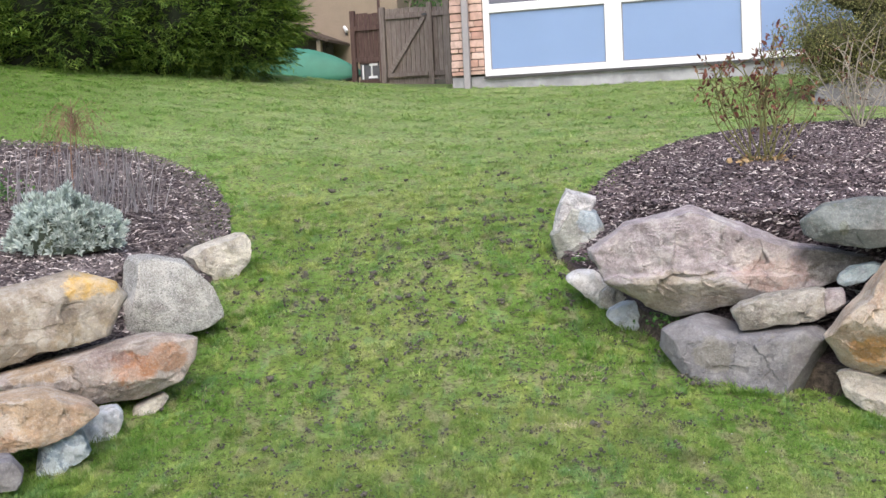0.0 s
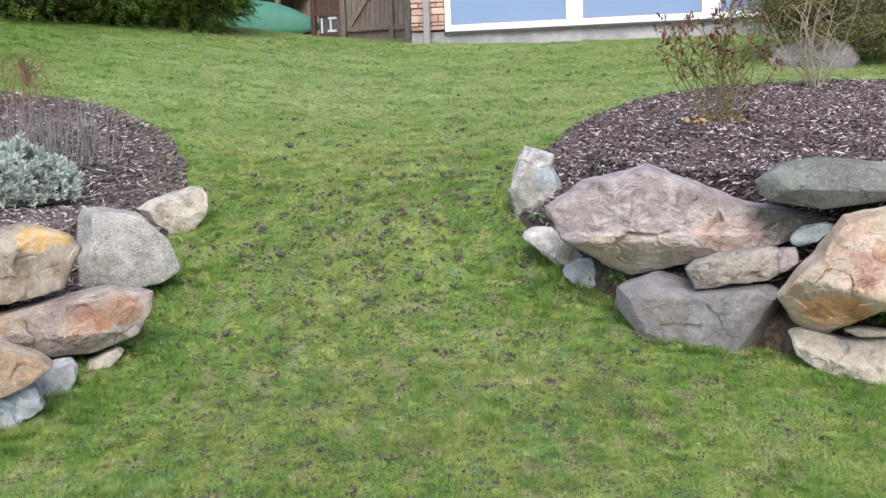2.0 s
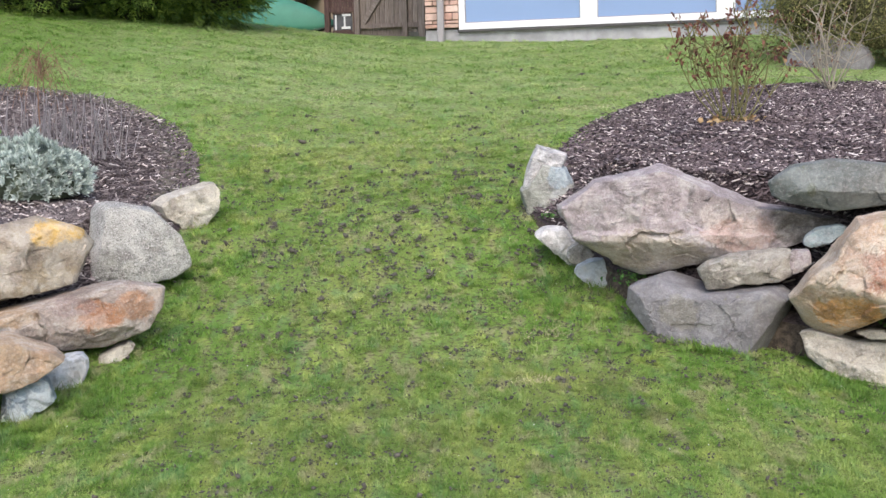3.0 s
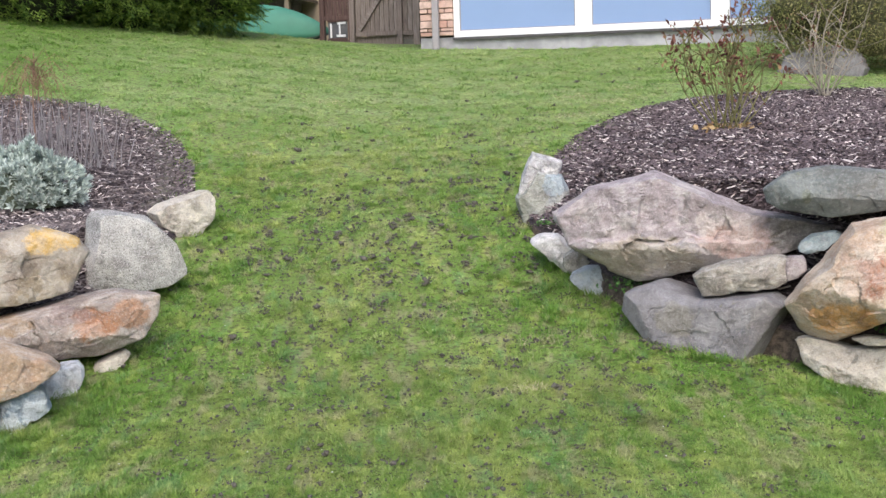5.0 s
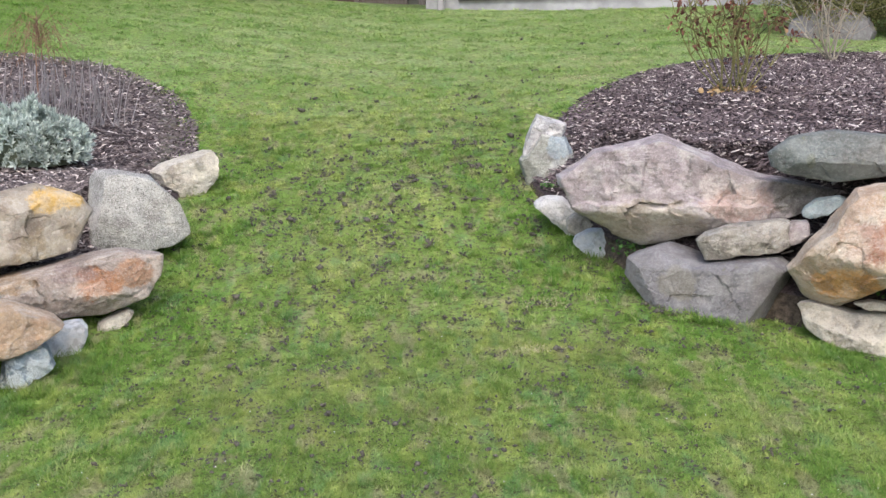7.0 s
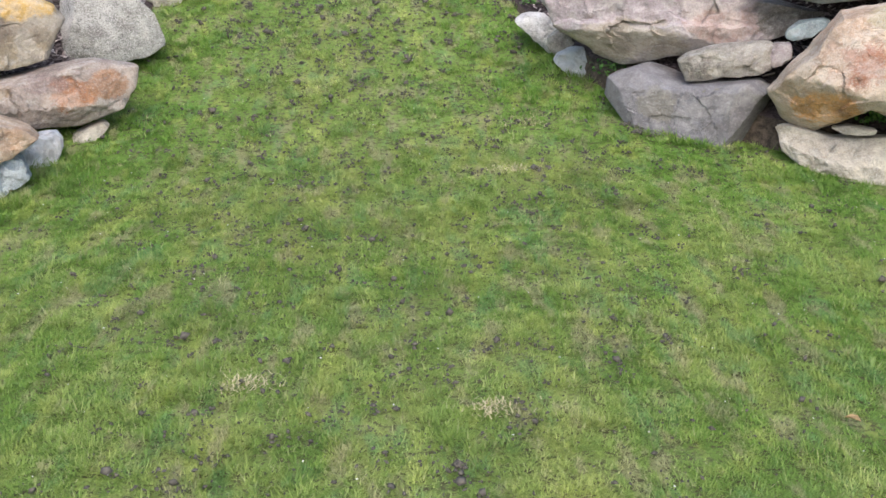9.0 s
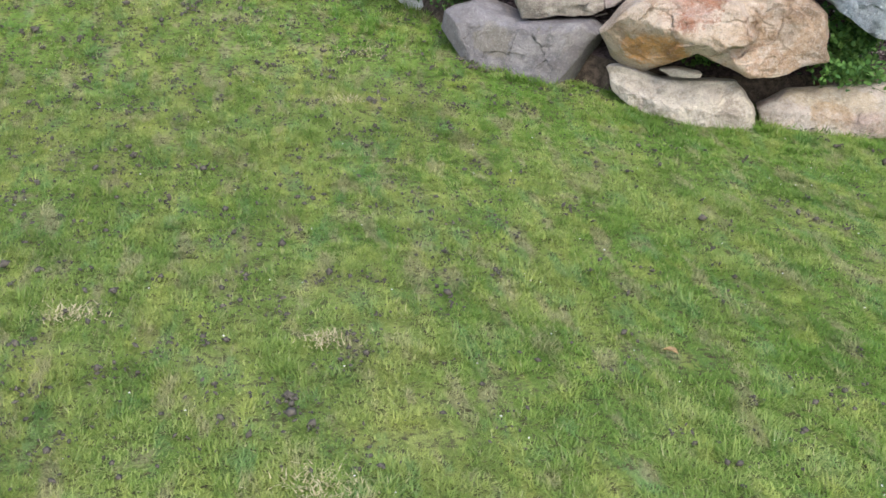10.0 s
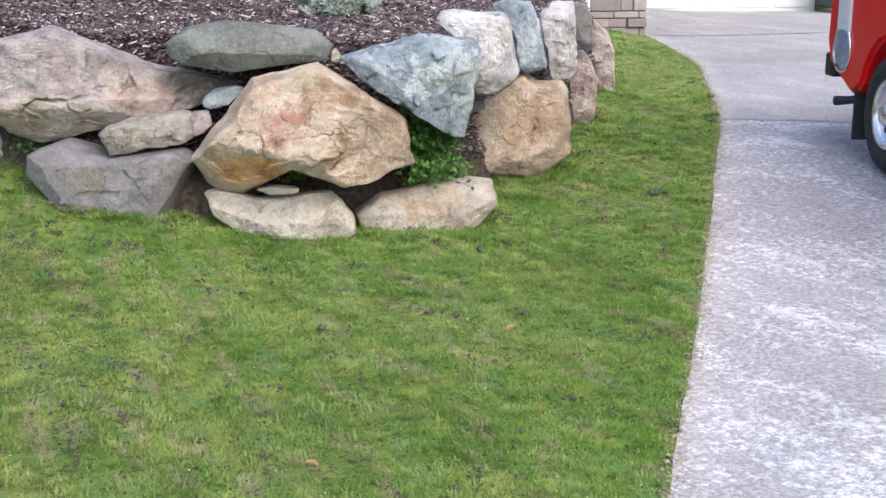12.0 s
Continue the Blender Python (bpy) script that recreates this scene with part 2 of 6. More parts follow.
ROCK = {
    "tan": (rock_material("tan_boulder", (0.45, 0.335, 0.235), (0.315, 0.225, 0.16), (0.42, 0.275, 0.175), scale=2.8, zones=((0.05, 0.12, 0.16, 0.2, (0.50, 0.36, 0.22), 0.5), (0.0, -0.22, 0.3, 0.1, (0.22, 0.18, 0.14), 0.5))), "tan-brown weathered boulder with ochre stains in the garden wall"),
    "orangecap": (rock_material("ochre_capped_boulder", (0.330, 0.275, 0.205), (0.265, 0.215, 0.160), (0.35, 0.29, 0.225), speck=0.15, zones=((0.30, 0.20, 0.18, 0.075, (0.66, 0.42, 0.13), 0.9), (0.12, 0.0, 0.12, 0.16, (0.22, 0.175, 0.14), 0.5), (0.24, -0.08, 0.18, 0.12, (0.34, 0.27, 0.155), 0.5))), "tan boulder with a bright orange upper corner"),
    "granite": (rock_material("granite_boulder", (0.335, 0.325, 0.300), (0.285, 0.278, 0.255), (0.36, 0.35, 0.315), speck=0.75, scale=3.4, relief=0.6, grit=1.2), "rounded speckled grey granite boulder"),
    "pale": (rock_material("pale_boulder", (0.50, 0.455, 0.375), (0.36, 0.315, 0.255), (0.60, 0.55, 0.445), scale=3.6, speck=0.3), "pale buff broken stone at the foot of the wall"),
    "foot": (rock_material("ochre_topped_foot_stone", (0.44, 0.38, 0.32), (0.34, 0.29, 0.245), (0.47, 0.37, 0.285), scale=3.0, zones=((0.0, 0.10, 0.3, 0.06, (0.50, 0.42, 0.29), 0.7), (-0.02, 0.02, 0.12, 0.06, (0.40, 0.26, 0.12), 0.5), (0.2, -0.04, 0.12, 0.1, (0.44, 0.33, 0.29), 0.5))), "long buff stone with an ochre top at the wall's foot"),
    "rust": (rock_material("rusty_boulder", (0.365, 0.300, 0.255), (0.260, 0.205, 0.175), (0.42, 0.33, 0.27), 0.54, 0.62, zones=((0.18, 0.02, 0.14, 0.09, (0.44, 0.185, 0.075), 0.8), (0.40, 0.06, 0.13, 0.08, (0.46, 0.23, 0.11), 0.7), (-0.3, 0.06, 0.16, 0.05, (0.42, 0.27, 0.13), 0.6), (0.05, 0.08, 0.12, 0.05, (0.27, 0.19, 0.175), 0.6))), "long flat boulder with rusty red stains"),
    "blue": (rock_material("blue_grey_boulder", (0.290, 0.365, 0.425), (0.430, 0.510, 0.570), (0.66, 0.73, 0.78), 0.50, 0.54, scale=3.6, relief=1.0, speck=0.15, light=(0.74, 0.81, 0.86)), "blue-grey boulder with white quartz veins"),
    "quartz": (rock_material("quartz_boulder", (0.70, 0.72, 0.74), (0.57, 0.61, 0.65), (0.74, 0.74, 0.74), 0.50, 0.58, scale=4.5, relief=1.0, speck=0.10, grit=0.3, light=(0.80, 0.83, 0.86)), "pale blue-white quartz boulder"),
    "chip": (rock_material("blue_green_stone", (0.297, 0.369, 0.387), (0.234, 0.288, 0.306), (0.432, 0.495, 0.513), scale=4.5), "small blue-green wedge stone"),
    "slab": (rock_material("grey_slab", (0.135, 0.128, 0.135), (0.170, 0.162, 0.168), (0.205, 0.197, 0.195), scale=2.4, speck=0.12, grit=0.7, light=(0.34, 0.33, 0.34), relief=0.55, lichen=0.5, zones=((-0.1, 0.05, 0.12, 0.1, (0.235, 0.215, 0.15), 0.4),)), "smooth grey slab with mossy specks"),
    # the zone low on this boulder paints its shaded underside
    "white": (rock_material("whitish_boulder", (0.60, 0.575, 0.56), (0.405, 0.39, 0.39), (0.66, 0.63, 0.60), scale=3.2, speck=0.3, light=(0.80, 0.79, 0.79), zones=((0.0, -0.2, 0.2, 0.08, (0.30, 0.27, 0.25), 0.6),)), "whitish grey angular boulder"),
    "greenish": (rock_material("green_grey_boulder", (0.245, 0.250, 0.205), (0.315, 0.315, 0.275), (0.40, 0.41, 0.40), 0.54, 0.62, scale=3.4, lichen=0.3, zones=((0.10, 0.15, 0.10, 0.10, (0.42, 0.50, 0.55), 0.8),)), "green-grey upright boulder with a pale blue upper corner"),
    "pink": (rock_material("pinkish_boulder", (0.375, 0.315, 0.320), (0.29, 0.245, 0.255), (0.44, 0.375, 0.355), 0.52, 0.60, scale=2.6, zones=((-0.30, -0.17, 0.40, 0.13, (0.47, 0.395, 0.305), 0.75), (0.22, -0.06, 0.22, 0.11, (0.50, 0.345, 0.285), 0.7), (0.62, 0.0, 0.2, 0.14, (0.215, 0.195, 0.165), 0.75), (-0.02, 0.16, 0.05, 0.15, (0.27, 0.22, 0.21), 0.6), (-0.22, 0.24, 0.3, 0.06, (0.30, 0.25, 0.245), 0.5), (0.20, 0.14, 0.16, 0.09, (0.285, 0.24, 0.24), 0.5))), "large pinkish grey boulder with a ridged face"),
    "slate": (rock_material("slate_boulder", (0.095, 0.105, 0.100), (0.130, 0.140, 0.134), (0.175, 0.183, 0.174), scale=2.2, speck=0.14, grit=0.8, light=(0.36, 0.38, 0.36), relief=0.6, lichen=0.35, zones=((-0.24, -0.02, 0.03, 0.05, (0.09, 0.095, 0.05), 0.8), (0.25, 0.06, 0.2, 0.07, (0.26, 0.265, 0.245), 0.5))), "flat dark green-grey capstone boulder"),
    "orange": (rock_material("orange_boulder", (0.52, 0.405, 0.300), (0.43, 0.30, 0.205), (0.56, 0.46, 0.36), 0.51, 0.60, scale=2.6, zones=((-0.17, 0.05, 0.20, 0.12, (0.40, 0.19, 0.12), 0.95), (-0.30, -0.20, 0.17, 0.11, (0.70, 0.37, 0.14), 0.95), (0.15, 0.20, 0.16, 0.09, (0.38, 0.215, 0.12), 0.55), (0.42, -0.05, 0.26, 0.30, (0.34, 0.235, 0.145), 0.85), (-0.02, 0.27, 0.12, 0.05, (0.45, 0.37, 0.19), 0.6), (-0.32, 0.02, 0.14, 0.14, (0.58, 0.47, 0.36), 0.6))), "large orange-tan boulder with rusty patches"),
    "grey": (rock_material("brown_grey_stone", (0.320, 0.290, 0.250), (0.235, 0.208, 0.178), (0.38, 0.345, 0.29), scale=3.6, lichen=0.3), "brown-grey stone wedged in the wall"),
    "red": (rock_material("reddish_boulder", (0.430, 0.330, 0.300), (0.310, 0.225, 0.205), (0.47, 0.40, 0.37), scale=3.2), "reddish-brown upright boulder beside the grass"),
}
THATCH, GRASS = make_lawn_soil(), make_grass()


def make_soil(name, a, b, scale):
    m = Nodes(name, 0.95, spec=0.15)
    n = m.noise(scale, 6, 0.75)
    m.bump(n, 0.9, 0.03)
    return m.done(m.mix(m.ramp(n, 0.35, 0.68), a, b))


SOIL = make_soil("damp_soil", (0.045, 0.036, 0.029), (0.15, 0.118, 0.09), 30)
MULCH = make_soil("mulch_bed", (0.030, 0.022, 0.024), (0.12, 0.09, 0.092), 40)


def make_chips(name, dark, light):
    m = Nodes(name, 0.9, spec=0.2)
    isl = m.island()
    c = m.mix(m.ramp(isl, 0.0, 0.75), dark, light)
    c = m.mix(m.ramp(isl, 0.86, 0.97), c, (0.70, 0.62, 0.58))
    m.bump(m.noise(60, 4, 0.7, m.stretch(1, 1, 1)), 0.5, 0.01)
    return m.done(m.mix(0.5, c, m.mix(m.noise(1.2, 3), dark, c)))


def leafy(name, a, b, rare=None, rough=0.65, shine=0.25):
    m = Nodes(name, rough, spec=shine)
    isl = m.island()
    c = m.mix(m.ramp(isl, 0.05, 0.95), a, b)
    if rare:
        c = m.mix(m.ramp(isl, 0.88, 0.93), c, rare)
    return m.thin(m.mix(m.calc("MULTIPLY", m.ramp(m.noise(1.6, 3), 0.4, 0.65), 0.45), c, m.mix(0.6, c, (0.02, 0.03, 0.01))), 0.35)


CHIP = make_chips("bark_chip", (0.026, 0.019, 0.021), (0.19, 0.147, 0.152))
BROWN_CHIP = make_chips("weathered_bark_chip", (0.062, 0.050, 0.050), (0.235, 0.195, 0.190))
CLOD = plain("worm_cast_mud", (0.112, 0.100, 0.080), 0.95, 0, 60, 0.5, 0.8)
GRIT = plain("sandy_grit", (0.40, 0.34, 0.25), 0.95, 0, 40, 0.4, 0.5)
CONIFER = leafy("conifer_spray", (0.050, 0.105, 0.018), (0.20, 0.290, 0.050))
CONIFER_CORE = plain("conifer_inner_shade", (0.018, 0.024, 0.010), 0.95, 0, 9, 0.5, 0.6)
SILVER = leafy("silver_leaf", (0.34, 0.40, 0.355), (0.66, 0.72, 0.665), rough=0.75)
SILVER_CORE = plain("silver_inner_shade", (0.10, 0.12, 0.08), 0.9, 0, 20, 0.5, 0.5)
ROSE_STEM = leafy("rose_stem", (0.12, 0.115, 0.045), (0.25, 0.235, 0.10))
ROSE_LEAF = leafy("rose_leaf_red", (0.10, 0.035, 0.034), (0.26, 0.115, 0.075), (0.36, 0.22, 0.12))
DRY_LEAF = leafy("dry_leaf", (0.36, 0.22, 0.09), (0.55, 0.40, 0.22))
MAPLE_TWIG = leafy("reddish_twig", (0.26, 0.14, 0.10), (0.36, 0.22, 0.15))
STALK = leafy("dead_stalk", (0.26, 0.23, 0.24), (0.44, 0.40, 0.41))
OLIVE = leafy("olive_leaf", (0.11, 0.12, 0.04), (0.31, 0.30, 0.115), (0.33, 0.27, 0.14))
OLIVE_HEART = plain("olive_inner_shade", (0.07, 0.07, 0.03), 0.95, 0, 14, 0.5, 0.9)
TAN_TWIG = leafy("tan_twig", (0.26, 0.22, 0.18), (0.44, 0.39, 0.32))
GREY_TWIG = leafy("grey_twig", (0.14, 0.115, 0.09), (0.28, 0.24, 0.19))
WEED = leafy("weed_leaf", (0.05, 0.14, 0.035), (0.17, 0.33, 0.08))


def make_concrete(name, worn):
    """Broom-finished concrete; worn: how much of the pale, pitted surface shows."""
    m = Nodes(name, 0.9, spec=0.3)
    fine = m.noise(46, 7, 0.82)
    blot = m.noise(1.3, 5, 0.65)
    agg = m.noise(120, 3, 0.7)
    c = m.mix(m.ramp(blot, 0.3, 0.7), (0.225, 0.218, 0.222), (0.30, 0.292, 0.305))
    c = m.mix(m.calc("MULTIPLY", m.ramp(fine, 0.44, 0.56), 0.4 + 0.6 * worn), c, (0.43, 0.42, 0.45))
    patch = m.calc("ADD", m.calc("MULTIPLY", m.noise(26, 7, 0.85), 0.68), m.calc("MULTIPLY", m.noise(3.0, 6, 0.7, m.stretch(1.0, 0.45, 1.0)), 0.32))
    c = m.mix(m.calc("MULTIPLY", m.ramp(patch, 0.50, 0.58), worn), c, (0.70, 0.70, 0.765))
    c = m.mix(m.calc("MULTIPLY", m.ramp(agg, 0.52, 0.66), 0.55), c, (0.17, 0.16, 0.155))
    c = m.mix(m.calc("MULTIPLY", m.ramp(m.noise(0.55, 4, 0.6), 0.52, 0.70), 0.35), c, (0.20, 0.19, 0.185))
    m.bump(m.calc("ADD", fine, agg), 0.6, 0.01)
    return m.done(c)


CONCRETE, SMOOTH_CONCRETE = make_concrete("driveway_concrete", 1.0), make_concrete("smooth_driveway_concrete", 0.35)
FOUNDATION = plain("foundation_concrete", (0.41, 0.405, 0.425), 0.9, 0, 5, 0.40, 0.4)
TAN_WALL = plain("tan_stucco", (0.25, 0.195, 0.14), 0.9, 0, 30, 0.12, 0.25)
WHITE = plain("white_paint", (0.72, 0.72, 0.73), 0.45, 0, 6, 0.06, 0.05)
SKY_BLUE_PANEL = plain("sky_reflection_blue", (0.18, 0.265, 0.44), 0.4, 0, 1.2, 0.06, 0.02)
DARK_GLASS = plain("dark_window_glass", (0.10, 0.10, 0.13), 0.08, 0, 3, 0.1, 0.0)
SILL_SHADOW = plain("sill_shadow_dark", (0.05, 0.047, 0.048), 0.6, 0, 8, 0.3, 0.1)
DOWNPIPE = plain("grey_painted_metal", (0.28, 0.26, 0.27), 0.5, 0, 8, 0.15, 0.05)
ROOF = plain("brown_shingle", (0.10, 0.075, 0.06), 0.9, 0, 14, 0.4, 0.7)
GREEN_HULL = plain("green_hull", (0.04, 0.18, 0.12), 0.65, 0, 5, 0.18, 0.06)
RED_PAINT = plain("red_car_paint", (0.80, 0.012, 0.014), 0.30, 0, 3, 0.08, 0.0)
RUBBER = plain("tyre_rubber", (0.03, 0.03, 0.033), 0.85, 0, 30, 0.35, 0.3)
BLACK = plain("black_plastic", (0.025, 0.025, 0.03), 0.5, 0, 20, 0.3, 0.1)
CHROME = plain("bright_rim_metal", (0.78, 0.78, 0.80), 0.22, 0.9, 8, 0.1, 0.02)
LENS_SKY_BLUE = plain("sky_tinted_lens", (0.36, 0.43, 0.62), 0.15, 0.2, 40, 0.5, 0.1)
CAR_GLASS = plain("car_glass", (0.02, 0.025, 0.03), 0.05, 0, 5, 0.2, 0.0)
BIN_GREEN = plain("green_bin_plastic", (0.012, 0.05, 0.03), 0.5, 0, 10, 0.2, 0.05)


def make_wood(name, a, b):
    m = Nodes(name, 0.9, spec=0.2)
    g = m.noise(9, 6, 0.65, m.stretch(6, 6, 0.5), 0.5)
    c = m.mix(m.ramp(g, 0.3, 0.7), a, b)
    c = m.mix(m.calc("MULTIPLY", m.chance(), 0.45), c, m.mix(0.5, c, (0.05, 0.03, 0.025)))
    m.bump(g, 0.5, 0.01)
    return m.done(c)


FENCE_WOOD = make_wood("weathered_cedar", (0.13, 0.105, 0.095), (0.26, 0.22, 0.20))
FENCE_DARK = make_wood("stained_cedar", (0.055, 0.034, 0.031), (0.115, 0.072, 0.064))
SHED_WOOD = make_wood("dark_shed_board", (0.055, 0.042, 0.033), (0.105, 0.08, 0.062))


def make_veneer(name, a, b):
    m = Nodes(name, 0.85, spec=0.25)
    c = m.mix(m.chance(), a, b)
    n = m.noise(9, 6, 0.7)
    m.bump(n, 0.6, 0.02)
    return m.done(m.mix(m.ramp(n, 0.35, 0.7), c, m.mix(0.5, c, (0.18, 0.13, 0.11))))


VENEER = make_veneer("stone_veneer", (0.44, 0.26, 0.21), (0.60, 0.45, 0.39))
GREY_VENEER = make_veneer("grey_stone_veneer", (0.20, 0.172, 0.172), (0.35, 0.31, 0.305))
MORTAR = plain("dark_mortar", (0.11, 0.085, 0.075), 0.95, 0, 40, 0.3, 0.5)

# ---- building helpers ----
rng = np.random.default_rng(7)


def quick_mesh(name, verts, faces, material, smooth=False):
    """A mesh from numpy arrays, all faces with the same number of corners."""
    me = bpy.data.meshes.new(name)
    n, k = faces.shape
    me.vertices.add(len(verts)), me.loops.add(n * k), me.polygons.add(n)
    me.vertices.foreach_set("co", np.ascontiguousarray(verts, np.float32).ravel())
    me.loops.foreach_set("vertex_index", np.ascontiguousarray(faces, np.int32).ravel())
    me.polygons.foreach_set("loop_start", np.arange(0, n * k, k, dtype=np.int32))
    me.polygons.foreach_set("loop_total", np.full(n, k, np.int32))
    me.materials.append(material)
    me.update(calc_edges=True)
    if smooth:
        me.shade_smooth()
    return me


def part_mesh(name, me, parent=None, label="", place=None):
    ob = new(name, me)
    if parent is not None:
        ob.parent = parent
    if place is not None:
        ob.matrix_basis = place
    return tagged(ob, label)


def part(name, bm, material, parent=None, label="", place=None, smooth=False):
    me = bpy.data.meshes.new(name)
    bm.to_mesh(me)
    bm.free()
    me.materials.append(material)
    if smooth:
        me.shade_smooth()
    return part_mesh(name, me, parent, label, place)


def thing(name, place, label, category, group="", kind=""):
    ob = new(name)
    ob.matrix_basis = place
    return tagged(ob, label, category, group, kind)


def box(bm, lo, hi, bevel=0.0):
    """A box between two corners, with softened edges."""
    r = bmesh.ops.create_cube(bm, size=1)
    vs = r["verts"]
    size = [hi[i] - lo[i] for i in range(3)]
    bmesh.ops.scale(bm, vec=size, verts=vs)
    bmesh.ops.translate(bm, vec=[(hi[i] + lo[i]) / 2 for i in range(3)], verts=vs)
    if bevel:
        bmesh.ops.bevel(bm, geom=list({e for v in vs for e in v.link_edges}), offset=bevel, segments=2, affect="EDGES", profile=0.5)
    return bm


def boxed(name, lo, hi, material, parent, label="", bevel=0.006, place=None):
    return part(name, box(bmesh.new(), lo, hi, bevel), material, parent, label, place)


def prism(outline, y0, y1, bevel=0.0):
    """An outline in the xz plane, drawn out from y0 to y1."""
    bm = bmesh.new()
    f = bm.faces.new([bm.verts.new((x, y0, z)) for x, z in outline])
    r = bmesh.ops.extrude_face_region(bm, geom=[f])
    bmesh.ops.translate(bm, vec=(0, y1 - y0, 0), verts=[v for v in r["geom"] if isinstance(v, bmesh.types.BMVert)])
    bmesh.ops.recalc_face_normals(bm, faces=bm.faces)
    if bevel:
        bmesh.ops.bevel(bm, geom=[e for e in bm.edges if e.calc_face_angle(0) > 0.5], offset=bevel, segments=2, affect="EDGES")
    return bm


def tubes(paths, sides=5):
    """Tapered twigs: each path is a list of (point, radius). Returns verts and quad faces."""
    verts, faces = [], []
    for path in paths:
        base = len(verts)
        for i, (p, r) in enumerate(path):
            a = Vector(path[max(i - 1, 0)][0])
            b = Vector(path[min(i + 1, len(path) - 1)][0])
            d = (b - a).normalized()
            u = d.orthogonal().normalized()
            w = d.cross(u)
            for k in range(sides):
                an = 2 * math.pi * k / sides
                verts.append(Vector(p) + (math.cos(an) * u + math.sin(an) * w) * float(r))
        for i in range(len(path) - 1):
            for k in range(sides):
                a, b = base + i * sides + k, base + i * sides + (k + 1) % sides
                faces.append((a, b, b + sides, a + sides))
    return np.array([tuple(v) for v in verts]), np.array(faces)


def strewn(name, shape, tris, spots, spins, material, **fields):
    """Many small pieces of one shape joined in one mesh. spins: n 3x3 matrices that may also scale."""
    shape, tris = np.array(shape, float), np.array(tris)
    n, k = len(spots), len(shape)
    v = np.einsum("nij,kj->nki", spins, shape) + np.asarray(spots)[:, None, :]
    f = tris[None] + (np.arange(n) * k)[:, None, None]
    me = quick_mesh(name, v.reshape(-1, 3), f.reshape(-1, tris.shape[1]), material)
    for field, values in fields.items():
        me.attributes.new(field, "FLOAT", "POINT").data.foreach_set("value", np.repeat(values, k).astype(np.float32))
    return me


def spins_of(heading, pitch, roll, sx, sy, sz):
    """3x3 turn-and-scale matrices from arrays of angles in radians and scales."""
    n = len(heading)
    c, s, o, z = np.cos, np.sin, np.ones(n), np.zeros(n)
    rz = np.stack([c(heading), -s(heading), z, s(heading), c(heading), z, z, z, o], 1).reshape(n, 3, 3)
    rx = np.stack([o, z, z, z, c(pitch), -s(pitch), z, s(pitch), c(pitch)], 1).reshape(n, 3, 3)
    ry = np.stack([c(roll), z, s(roll), z, o, z, -s(roll), z, c(roll)], 1).reshape(n, 3, 3)
    sc = np.zeros((n, 3, 3))
    sc[:, 0, 0], sc[:, 1, 1], sc[:, 2, 2] = sx, sy, sz
    return rz @ rx @ ry @ sc


def rounded(points, per=8):
    """A closed smooth curve through the points."""
    p = np.array(points, float)
    out = []
    for i in range(len(p)):
        a, b, c, d = p[i - 1], p[i], p[(i + 1) % len(p)], p[(i + 2) % len(p)]
        for t in np.arange(per) / per:
            out.append(0.5 * (2 * b + (c - a) * t + (2 * a - 5 * b + 4 * c - d) * t * t + (3 * b - a - 3 * c + d) * t**3))
    return np.array(out)


def inside(poly, x, y):
    """Which points lie inside a closed outline."""
    res = np.zeros(np.shape(x), bool)
    for (ax, ay), (bx, by) in zip(poly, np.roll(poly, -1, 0)):
        cross = (ay > y) != (by > y)
        res ^= cross & (x < (bx - ax) * (y - ay) / (by - ay + 1e-12) + ax)
    return res


def near(poly, x, y, closed=True):
    """Distance of points to an outline."""
    best = np.full(np.shape(x), 1e9)
    ends = np.roll(poly, -1, 0) if closed else poly[1:]
    for a, b in zip(poly, ends):
        ab = b - a
        t = np.clip(((x - a[0]) * ab[0] + (y - a[1]) * ab[1]) / (ab @ ab + 1e-12), 0, 1)
        best = np.minimum(best, np.hypot(x - a[0] - t * ab[0], y - a[1] - t * ab[1]))
    return best


# ---- the lie of the land: heights by bearing (degrees) and reach (metres) ----
BEARINGS = (-60, -20, -10, 0, 8, 16, 24, 32, 37, 42, 60)
REACH = (0, 3, 5, 6.5, 7.7, 9, 10.5, 12.5, 14.5, 18.5, 24, 40)
RISE = (
    (0, 0, .02, .10, .30, .70, 1.10, 1.60, 2.10, 3.00, 3.40, 4.0),
    (0, 0, .02, .09, .34, .80, 1.22, 1.74, 2.46, 3.38, 3.70, 4.2),
    (0, 0, .03, .13, .38, .76, 1.10, 1.58, 2.15, 2.96, 3.18, 4.0),
    (0, 0, .03, .16, .42, .78, 1.12, 1.50, 1.87, 2.51, 2.90, 3.6),
    (0, 0, .03, .16, .42, .86, 1.20, 1.52, 1.84, 2.52, 2.85, 3.2),
    (0, 0, .02, .14, .32, .66, 1.12, 1.52, 1.86, 2.56, 2.85, 3.0),
    (0, 0, .02, .08, .20, .46, .86, 1.30, 1.70, 2.20, 2.50, 2.8),
    (0, 0, .02, .07, .17, .32, .58, .90, 1.10, 1.40, 1.60, 1.8),
    (0, 0, .03, .08, .17, .28, .40, .52, .62, .80, .90, 1.0),
    (0, 0, .03, .09, .18, .28, .37, .48, .57, .73, .80, .9),
    (0, 0, .03, .10, .20, .30, .38, .48, .57, .73, .80, .9),
)

